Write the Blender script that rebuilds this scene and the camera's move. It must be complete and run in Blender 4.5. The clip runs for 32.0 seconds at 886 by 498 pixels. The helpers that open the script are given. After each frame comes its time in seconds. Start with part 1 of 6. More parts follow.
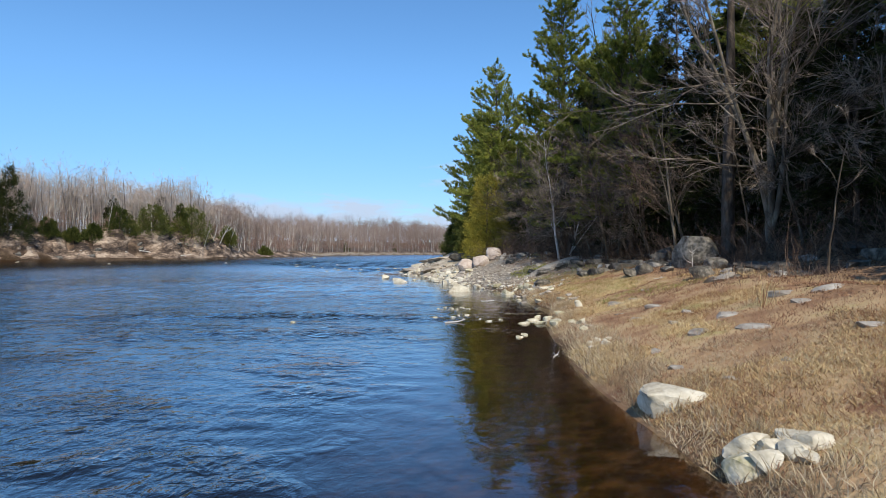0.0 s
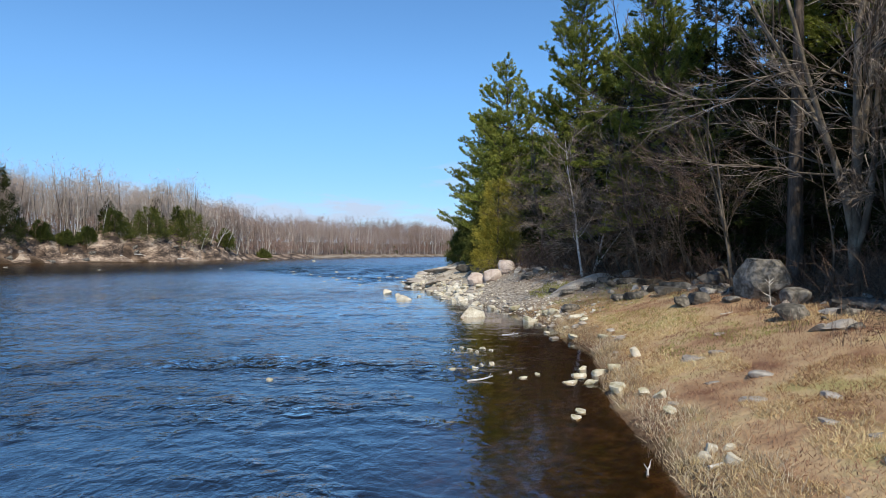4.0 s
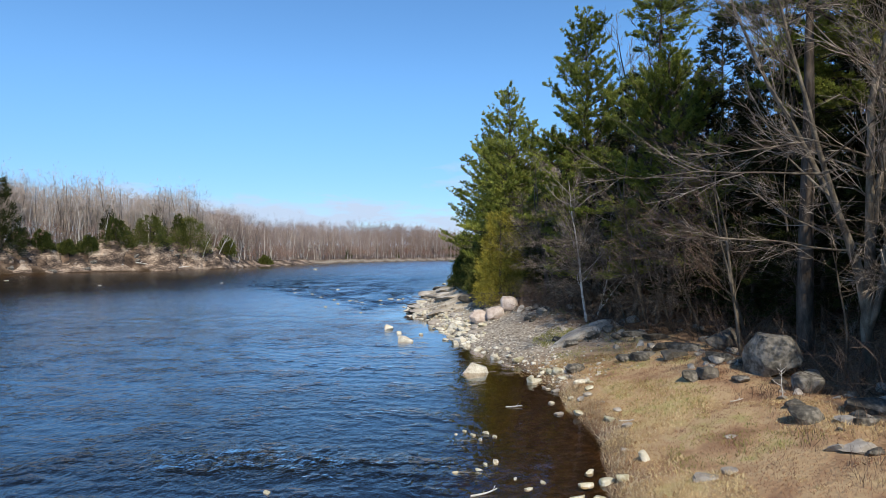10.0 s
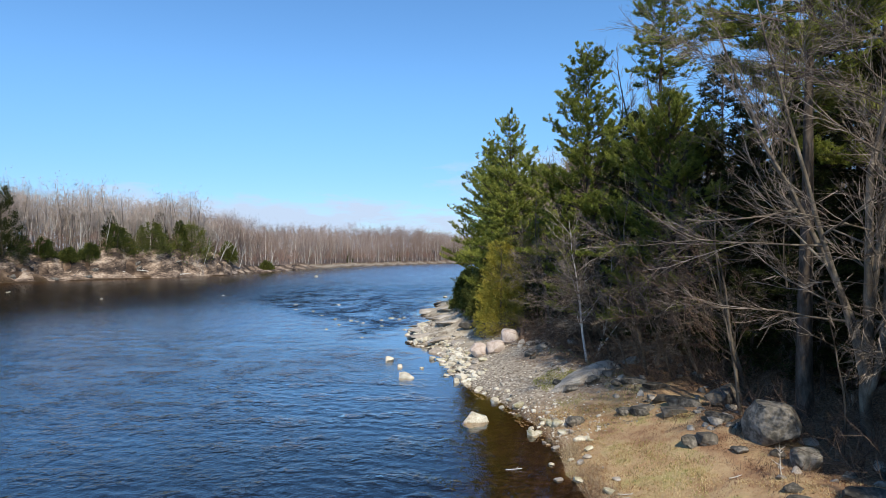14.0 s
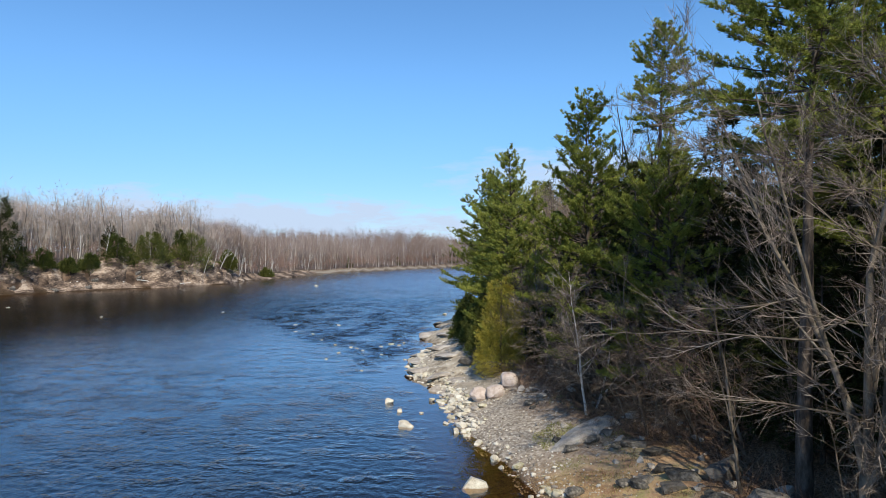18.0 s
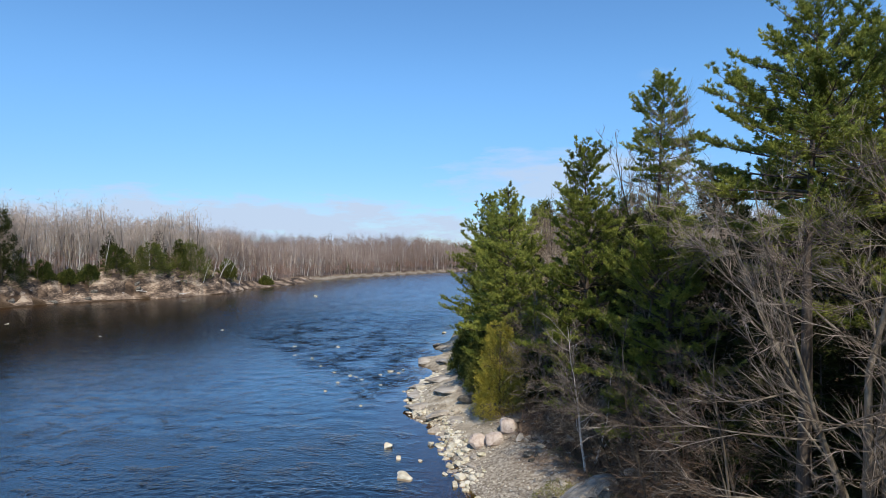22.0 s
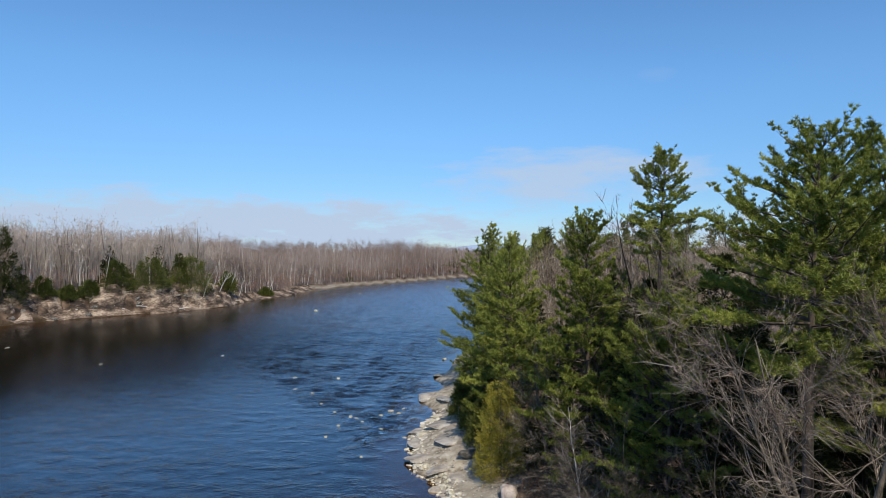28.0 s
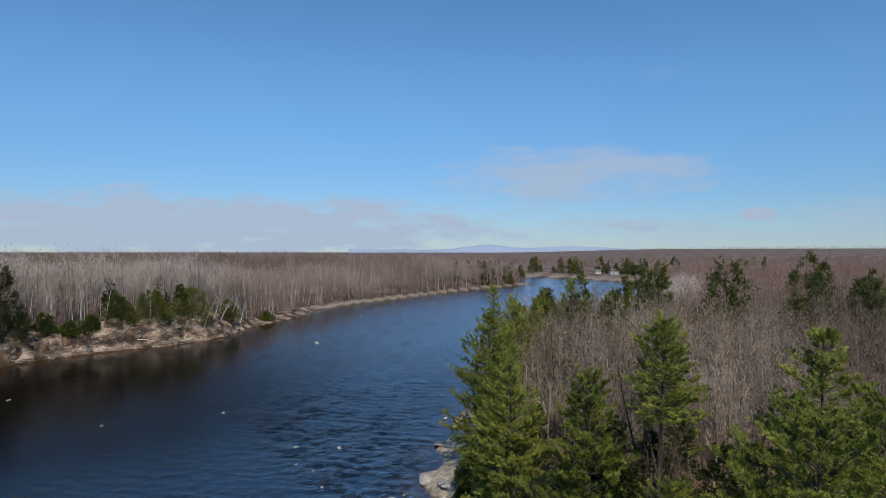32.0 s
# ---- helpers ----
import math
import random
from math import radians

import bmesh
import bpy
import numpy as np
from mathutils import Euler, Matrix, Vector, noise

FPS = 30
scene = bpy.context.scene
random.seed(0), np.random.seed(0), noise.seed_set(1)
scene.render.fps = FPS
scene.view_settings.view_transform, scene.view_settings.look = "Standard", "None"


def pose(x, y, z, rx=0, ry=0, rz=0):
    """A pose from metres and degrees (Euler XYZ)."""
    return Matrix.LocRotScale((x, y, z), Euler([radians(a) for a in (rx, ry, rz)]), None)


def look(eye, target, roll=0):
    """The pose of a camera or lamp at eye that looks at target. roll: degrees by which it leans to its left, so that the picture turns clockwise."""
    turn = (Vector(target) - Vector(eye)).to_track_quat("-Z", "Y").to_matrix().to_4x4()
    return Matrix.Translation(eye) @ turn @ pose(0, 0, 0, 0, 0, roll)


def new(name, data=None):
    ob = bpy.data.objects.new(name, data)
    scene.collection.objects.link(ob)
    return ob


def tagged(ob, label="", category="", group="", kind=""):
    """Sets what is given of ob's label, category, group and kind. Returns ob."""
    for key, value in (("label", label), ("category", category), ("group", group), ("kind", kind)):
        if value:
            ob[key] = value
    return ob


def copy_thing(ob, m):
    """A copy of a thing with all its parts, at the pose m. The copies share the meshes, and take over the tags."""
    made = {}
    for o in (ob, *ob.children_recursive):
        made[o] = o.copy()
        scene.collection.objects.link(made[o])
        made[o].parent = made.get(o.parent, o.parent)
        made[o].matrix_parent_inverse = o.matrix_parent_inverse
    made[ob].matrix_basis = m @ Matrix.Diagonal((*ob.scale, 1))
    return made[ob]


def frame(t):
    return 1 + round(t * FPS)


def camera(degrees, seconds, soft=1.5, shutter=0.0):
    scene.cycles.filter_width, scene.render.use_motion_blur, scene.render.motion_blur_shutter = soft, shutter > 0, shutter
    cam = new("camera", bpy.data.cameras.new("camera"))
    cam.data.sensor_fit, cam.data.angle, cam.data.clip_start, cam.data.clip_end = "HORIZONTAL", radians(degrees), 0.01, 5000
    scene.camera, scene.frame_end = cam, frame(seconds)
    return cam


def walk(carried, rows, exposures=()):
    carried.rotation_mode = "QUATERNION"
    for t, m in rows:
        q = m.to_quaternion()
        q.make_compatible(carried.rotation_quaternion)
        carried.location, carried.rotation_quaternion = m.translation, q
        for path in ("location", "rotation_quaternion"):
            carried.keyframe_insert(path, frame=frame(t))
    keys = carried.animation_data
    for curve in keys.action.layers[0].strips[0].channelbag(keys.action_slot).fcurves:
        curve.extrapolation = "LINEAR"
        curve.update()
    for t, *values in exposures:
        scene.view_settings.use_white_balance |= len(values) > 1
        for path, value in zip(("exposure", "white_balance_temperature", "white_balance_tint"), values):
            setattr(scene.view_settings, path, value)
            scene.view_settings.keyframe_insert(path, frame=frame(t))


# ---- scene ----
cam = camera(72.0, 32.0, soft=0.35)

# ---- the camera's way: a short glide up the bank, then a long rise ----
# seconds, x, y, height over the water, tilt up, turn to the left
WAY = [
    (0.0, 0.48, -4.78, 2.22, 0.22, -0.11), (1.0, 0.34, -3.50, 2.47, 0.23, -0.10),
    (2.0, 0.21, -2.29, 2.71, 0.26, -0.09), (3.0, 0.08, -1.28, 2.90, 0.27, -0.08),
    (3.5, 0.03, -0.82, 2.99, 0.27, -0.06), (5.5, -0.06, 0.16, 3.38, 0.26, -0.01),
    (6.0, -0.07, 0.17, 3.50, 0.25, 0.01), (7.0, -0.06, 0.15, 4.01, 0.24, 0.04),
    (8.0, -0.04, 0.11, 4.53, 0.25, 0.06), (10.0, -0.03, 0.03, 5.62, 0.30, 0.11),
    (12.0, -0.02, -0.05, 6.74, 0.30, 0.17), (14.5, 0.00, -0.09, 8.29, 0.26, 0.22),
    (16.5, 0.01, -0.09, 9.82, 0.24, 0.23), (19.0, 0.03, -0.05, 11.84, 0.25, 0.19),
    (21.0, 0.07, -0.04, 13.45, 0.26, 0.18), (23.0, 0.06, -0.04, 15.02, 0.25, 0.17),
    (25.5, 0.05, -0.05, 16.86, 0.24, 0.17), (27.5, 0.03, -0.05, 18.57, 0.22, 0.18),
    (29.0, 0.02, -0.06, 20.35, 0.21, 0.19), (30.0, 0.02, -0.05, 22.98, 0.18, 0.22),
    (31.0, 0.03, -0.04, 26.10, 0.16, 0.24), (32.0, 0.05, -0.05, 29.50, 0.14, 0.26),
]
walk(cam, [(t, pose(x, y, z, 90 + tilt, 0, turn)) for t, x, y, z, tilt, turn in WAY],
     exposures=[(0.0, 0.0), (8.0, 0.02), (14.0, 0.08), (20.0, 0.01), (24.0, -0.07), (29.0, -0.27), (32.0, -0.5)])

# ---- sky and sun ----
SUN_ELEVATION, SUN_SIDE = radians(46), radians(12)      # behind the camera, to its right
world = bpy.data.worlds.new("sky")
scene.world = world
world.use_nodes = True
wn, wl = world.node_tree.nodes, world.node_tree.links
wn.clear()
sky = wn.new("ShaderNodeTexSky")
sky.sky_type, sky.sun_disc = "NISHITA", False
sky.sun_elevation, sky.sun_rotation = SUN_ELEVATION, math.pi - SUN_SIDE
sky.air_density, sky.dust_density, sky.ozone_density = 1.0, 0.0, 3.0
SKY_STRENGTH = 0.125


def wmath(op, a, b=None, c=None, clamp=False):
    n = wn.new("ShaderNodeMath")
    n.operation, n.use_clamp = op, clamp
    for k, v in enumerate((a, b, c)):
        if v is None:
            continue
        if isinstance(v, (int, float)):
            n.inputs[k].default_value = v
        else:
            wl.new(v, n.inputs[k])
    return n.outputs[0]


where = wn.new("ShaderNodeTexCoord")
split = wn.new("ShaderNodeSeparateXYZ")
wl.new(where.outputs["Generated"], split.inputs[0])
side, up_ = wmath("ARCTAN2", split.outputs[0], split.outputs[1]), split.outputs[2]
flat = wn.new("ShaderNodeCombineXYZ")
wl.new(wmath("MULTIPLY", side, 9.0), flat.inputs[0])
wl.new(wmath("MULTIPLY", up_, 34.0), flat.inputs[1])
puffs = wn.new("ShaderNodeTexNoise")
puffs.inputs["Scale"].default_value, puffs.inputs["Detail"].default_value = 1.0, 7.0
puffs.inputs["Roughness"].default_value = 0.58
wl.new(flat.outputs[0], puffs.inputs["Vector"])
warp = puffs.outputs["Fac"]


def cloud(centre, height, wide, tall, gain, soft):
    """A bank of thin cloud: an uneven patch at an azimuth and a height over the horizon."""
    a = wmath("DIVIDE", wmath("SUBTRACT", side, centre), wide)
    b = wmath("DIVIDE", wmath("SUBTRACT", up_, height), tall)
    r = wmath("ADD", wmath("MULTIPLY", a, a), wmath("MULTIPLY", b, b))
    lump = wmath("ADD", wmath("SUBTRACT", 1.0, r), wmath("MULTIPLY", wmath("SUBTRACT", warp, 0.5), 3.4))
    return wmath("MULTIPLY", wmath("MULTIPLY", lump, soft, clamp=True), gain)


cover = cloud(-0.40, 0.036, 0.60, 0.055, 0.95, 1.5)
for c in (cloud(0.20, 0.118, 0.22, 0.05, 0.78, 1.0), cloud(0.31, 0.040, 0.05, 0.016, 0.95, 1.2),
          cloud(0.40, 0.032, 0.03, 0.010, 0.6, 1.0), cloud(0.475, 0.054, 0.028, 0.013, 1.0, 1.3),
          cloud(0.6, 0.045, 0.16, 0.03, 0.45, 0.8), cloud(0.335, 0.262, 0.035, 0.012, 0.16, 0.5),
          cloud(0.15, 0.012, 1.0, 0.05, 0.42, 0.9)):
    cover = wmath("MAXIMUM", cover, c)
mix = wn.new("ShaderNodeMix")
mix.data_type = "RGBA"
wl.new(cover, mix.inputs["Factor"])
deep_blue = wn.new("ShaderNodeMix")
deep_blue.data_type, deep_blue.blend_type = "RGBA", "MULTIPLY"
deep_blue.inputs["Factor"].default_value = 1.0
deep_blue.inputs["B"].default_value = (0.80, 1.17, 1.42, 1)
wl.new(sky.outputs[0], deep_blue.inputs["A"])
low = wn.new("ShaderNodeValToRGB")
low.color_ramp.interpolation = "EASE"
low.color_ramp.elements[0].position, low.color_ramp.elements[0].color = 0.0, (0.66, 0.61, 0.70, 1)
low.color_ramp.elements[1].position, low.color_ramp.elements[1].color = 0.30, (1, 1, 1, 1)
wl.new(up_, low.inputs[0])
paler = wn.new("ShaderNodeMix")
paler.data_type, paler.blend_type = "RGBA", "MULTIPLY"
paler.inputs["Factor"].default_value = 1.0
wl.new(deep_blue.outputs["Result"], paler.inputs["A"])
wl.new(low.outputs[0], paler.inputs["B"])
wl.new(paler.outputs["Result"], mix.inputs["A"])
mix.inputs["B"].default_value = (4.5, 5.5, 7.1, 1)
back = wn.new("ShaderNodeBackground")
back.inputs[1].default_value = SKY_STRENGTH
wl.new(mix.outputs["Result"], back.inputs[0])
wl.new(back.outputs[0], wn.new("ShaderNodeOutputWorld").inputs[0])

sun = new("sun", bpy.data.lights.new("sun", "SUN"))
sun.data.energy, sun.data.angle, sun.data.color = 4.9, radians(0.55), (1.0, 0.905, 0.75)
SUN_FROM = Vector((math.sin(SUN_SIDE) * math.cos(SUN_ELEVATION), -math.cos(SUN_SIDE) * math.cos(SUN_ELEVATION), math.sin(SUN_ELEVATION)))
sun.matrix_world = look(SUN_FROM * 300, (0, 0, 0))


# ---- materials ----
def material(name, stops, rough=0.85, scale=2.0, detail=6.0, bump=0.0, bump_scale=30.0, island=0.0, fine=0.25,
             fine_scale=40.0, stretch=(1, 1, 1), specular=0.3, per_object=0.0, translucent=0.0, coarse_ramp=(0.3, 0.7)):
    """Noise at two scales through a ramp of colours, with relief; island and per_object vary piece by piece."""
    m = bpy.data.materials.new(name)
    m.use_nodes = True
    n, l = m.node_tree.nodes, m.node_tree.links
    b = n["Principled BSDF"]
    b.inputs["Roughness"].default_value = rough
    b.inputs["Specular IOR Level"].default_value = specular
    co = n.new("ShaderNodeTexCoord")
    mp = n.new("ShaderNodeMapping")
    mp.inputs["Scale"].default_value = stretch
    l.new(co.outputs["Object"], mp.inputs["Vector"])

    def tex(s, d):
        t = n.new("ShaderNodeTexNoise")
        t.inputs["Scale"].default_value, t.inputs["Detail"].default_value = s, d
        l.new(mp.outputs[0], t.inputs["Vector"])
        return t.outputs["Fac"]

    def calc(op, a, v):
        k = n.new("ShaderNodeMath")
        k.operation = op
        l.new(a, k.inputs[0])
        if isinstance(v, (int, float)):
            k.inputs[1].default_value = v
        else:
            l.new(v, k.inputs[1])
        return k.outputs[0]

    value = tex(scale, detail)
    if fine:
        value = calc("ADD", value, calc("MULTIPLY", calc("SUBTRACT", tex(fine_scale, 3.0), 0.5), fine))
    if island:
        g = n.new("ShaderNodeNewGeometry")
        value = calc("ADD", value, calc("MULTIPLY", calc("SUBTRACT", g.outputs["Random Per Island"], 0.5), island))
    if per_object:
        o = n.new("ShaderNodeObjectInfo")
        value = calc("ADD", value, calc("MULTIPLY", calc("SUBTRACT", o.outputs["Random"], 0.5), per_object))
    ramp = n.new("ShaderNodeValToRGB")
    e = ramp.color_ramp.elements
    lo, hi = coarse_ramp
    for k, c in enumerate(stops):
        p = lo + (hi - lo) * k / max(1, len(stops) - 1)
        q = e[k] if k < 2 else e.new(p)
        q.position, q.color = p, (*c, 1)
    l.new(value, ramp.inputs[0])
    l.new(ramp.outputs[0], b.inputs["Base Color"])
    if bump:
        bp = n.new("ShaderNodeBump")
        bp.inputs["Strength"].default_value, bp.inputs["Distance"].default_value = bump, 0.05
        l.new(tex(bump_scale, 8.0), bp.inputs["Height"])
        l.new(bp.outputs[0], b.inputs["Normal"])
    if translucent:
        tr = n.new("ShaderNodeBsdfTranslucent")
        l.new(ramp.outputs[0], tr.inputs[0])
        mx = n.new("ShaderNodeMixShader")
        mx.inputs[0].default_value = translucent
        l.new(b.outputs[0], mx.inputs[1])
        l.new(tr.outputs[0], mx.inputs[2])
        l.new(mx.outputs[0], n["Material Output"].inputs[0])
    return m


bank_trunk_mat = material("woods_trunks", [(0.085, 0.062, 0.050), (0.12, 0.092, 0.075), (0.15, 0.12, 0.10), (0.22, 0.18, 0.15)], 0.85, 0.08, 2, island=0.8, fine=0.0)
needle_mat = material("pine_needles", [(0.102, 0.128, 0.025), (0.228, 0.260, 0.050), (0.44, 0.455, 0.105)], 0.75, 0.7, 3, island=0.3, fine=0.0, translucent=0.27, per_object=0.15, specular=0.12)
# dark green taken further down: the woods' inner shade put into the colour
hemlock_mat = material("shade_darkened_needles", [(0.015, 0.020, 0.007), (0.030, 0.038, 0.010), (0.062, 0.070, 0.018)], 0.7, 0.9, 3, island=0.4, fine=0.0, translucent=0.12, per_object=0.15, specular=0.10)
cedar_mat = material("cedar_sprays", [(0.20, 0.172, 0.026), (0.36, 0.31, 0.050), (0.52, 0.45, 0.09)], 0.75, 1.6, 4, island=0.45, fine=0.0, translucent=0.3, specular=0.12)
olive_mat = material("olive_sprays", [(0.045, 0.060, 0.015), (0.092, 0.108, 0.026), (0.17, 0.175, 0.045)], 0.75, 1.0, 3, island=0.45, fine=0.0, translucent=0.2, per_object=0.3, specular=0.12)
pine_bark = material("pine_bark", [(0.035, 0.026, 0.020), (0.078, 0.060, 0.046), (0.14, 0.112, 0.09)], 0.9, 6, 8, bump=0.8, bump_scale=14, stretch=(1, 1, 0.25))
grey_bark = material("grey_bark", [(0.040, 0.030, 0.021), (0.098, 0.077, 0.055), (0.215, 0.176, 0.130)], 0.85, 3, 8, bump=0.5, bump_scale=18, stretch=(1, 1, 0.4), per_object=0.2)
maple_bark = material("maple_bark", [(0.058, 0.045, 0.034), (0.14, 0.115, 0.086), (0.28, 0.238, 0.183)], 0.85, 3, 8, bump=0.5, bump_scale=18, stretch=(1, 1, 0.4))
birch_bark = material("birch_bark", [(0.09, 0.08, 0.07), (0.44, 0.41, 0.37), (0.58, 0.55, 0.50)], 0.7, 2.5, 6, bump=0.2, stretch=(0.6, 0.6, 3.0), coarse_ramp=(0.22, 0.55))
twig_mat = material("bare_twigs", [(0.062, 0.045, 0.033), (0.150, 0.116, 0.088), (0.33, 0.27, 0.21)], 0.8, 0.8, 3, island=0.5, fine=0.0, per_object=0.25)
maple_twig_mat = material("maple_twigs", [(0.08, 0.060, 0.048), (0.182, 0.146, 0.119), (0.37, 0.312, 0.258)], 0.8, 0.8, 3, island=0.5, fine=0.0)
red_twig_mat = material("reddish_brush", [(0.045, 0.027, 0.019), (0.105, 0.066, 0.046), (0.21, 0.142, 0.10)], 0.8, 0.8, 3, island=0.6, fine=0.0)
far_trunk_mat = material("far_trunks", [(0.12, 0.095, 0.078), (0.17, 0.142, 0.118), (0.26, 0.225, 0.19), (0.42, 0.38, 0.335), (0.58, 0.54, 0.49)], 0.85, 0.08, 2, island=0.8, fine=0.0, coarse_ramp=(0.15, 0.85))
far_twig_mat = material("far_twigs", [(0.28, 0.222, 0.190), (0.40, 0.335, 0.288), (0.53, 0.46, 0.40)], 0.9, 0.02, 4, island=0.35, fine=0.0, coarse_ramp=(0.25, 0.75))
brown_twig_mat = material("brown_twigs", [(0.118, 0.084, 0.062), (0.170, 0.125, 0.094), (0.255, 0.197, 0.152)], 0.9, 0.03, 4, island=0.4, fine=0.0, coarse_ramp=(0.25, 0.75))
mauve_twig_mat = material("mauve_twigs", [(0.20, 0.145, 0.122), (0.29, 0.222, 0.188), (0.39, 0.315, 0.272)], 0.9, 0.02, 4, island=0.35, fine=0.0, coarse_ramp=(0.25, 0.75))
far_red_mat = material("far_red_twigs", [(0.19, 0.115, 0.092), (0.265, 0.175, 0.142), (0.34, 0.245, 0.20)], 0.9, 0.02, 4, island=0.35, fine=0.0, coarse_ramp=(0.25, 0.75))
pale_twig_mat = material("pale_twigs", [(0.205, 0.158, 0.116), (0.31, 0.25, 0.188), (0.44, 0.37, 0.29)], 0.9, 0.05, 4, island=0.4, fine=0.0, coarse_ramp=(0.25, 0.75))
grass_mat = material("dry_grass", [(0.21, 0.098, 0.052), (0.37, 0.236, 0.117), (0.55, 0.413, 0.212), (0.67, 0.548, 0.315)], 0.8, 0.38, 5, island=0.42, fine=0.0, translucent=0.15, coarse_ramp=(0.27, 0.74))
litter_mat = material("fallen_leaves", [(0.075, 0.042, 0.024), (0.19, 0.108, 0.058), (0.34, 0.225, 0.135)], 0.8, 1.2, 4, island=0.7, fine=0.0)
straw_mat = material("bleached_straw", [(0.26, 0.188, 0.110), (0.44, 0.35, 0.225), (0.60, 0.505, 0.355)], 0.85, 0.7, 5, island=0.45, fine=0.0, translucent=0.15)
russet_mat = material("russet_heath", [(0.16, 0.075, 0.046), (0.29, 0.150, 0.090), (0.42, 0.265, 0.160)], 0.85, 0.7, 5, island=0.5, fine=0.0, translucent=0.1)
green_grass_mat = material("green_grass", [(0.13, 0.14, 0.035), (0.24, 0.24, 0.06), (0.36, 0.34, 0.11)], 0.8, 0.6, 4, island=0.6, fine=0.0, translucent=0.15)
pale_stone = material("pale_stone", [(0.34, 0.295, 0.215), (0.53, 0.485, 0.38), (0.68, 0.64, 0.53)], 0.85, 2.2, 8, bump=0.5, bump_scale=9, fine=0.3, fine_scale=18)
mossy_stone = material("mossy_stone", [(0.21, 0.20, 0.085), (0.42, 0.38, 0.26), (0.55, 0.51, 0.40), (0.64, 0.605, 0.50)], 0.85, 2.6, 8, bump=0.5, bump_scale=9, fine=0.3, fine_scale=18)
grey_stone = material("grey_stone", [(0.036, 0.033, 0.028), (0.100, 0.091, 0.075), (0.24, 0.217, 0.182)], 0.88, 2.4, 10, bump=1.0, bump_scale=5, fine=0.45, fine_scale=10, per_object=0.2)
turf_stone = material("turf_stone", [(0.19, 0.168, 0.142), (0.32, 0.29, 0.248), (0.45, 0.415, 0.36)], 0.9, 1.8, 9, bump=0.6, bump_scale=8, fine=0.4, fine_scale=14, per_object=0.15)
ledge_stone = material("ledge_stone", [(0.22, 0.19, 0.155), (0.36, 0.32, 0.27), (0.52, 0.48, 0.42)], 0.9, 0.9, 10, bump=0.9, bump_scale=4, fine=0.4, fine_scale=9)
pink_stone = material("pinkish_stone", [(0.34, 0.27, 0.225), (0.47, 0.39, 0.335), (0.58, 0.51, 0.45)], 0.85, 2.2, 8, bump=0.4, bump_scale=9, fine=0.3, fine_scale=18)
dark_stone = material("dark_stone", [(0.045, 0.040, 0.033), (0.105, 0.095, 0.080), (0.20, 0.182, 0.155)], 0.8, 1.8, 9, bump=0.9, bump_scale=6, fine=0.35, fine_scale=12)
drift_mat = material("driftwood", [(0.36, 0.33, 0.29), (0.56, 0.53, 0.48), (0.68, 0.66, 0.62)], 0.8, 5, 6, bump=0.3, stretch=(1, 6, 6))
clay_mat = material("clay_and_rock", [(0.030, 0.022, 0.017), (0.085, 0.060, 0.043), (0.24, 0.175, 0.125), (0.44, 0.35, 0.26)], 0.95, 0.22, 8, bump=0.8, bump_scale=1.5, fine=0.4, fine_scale=1.6, stretch=(1, 1, 2.2), coarse_ramp=(0.33, 0.68))
# the haze of distance is painted in as the hills' blue
hill_mat = material("haze_blue_hills", [(0.33, 0.41, 0.53), (0.36, 0.44, 0.56)], 1.0, 0.004, 3, fine=0.0, specular=0.0)


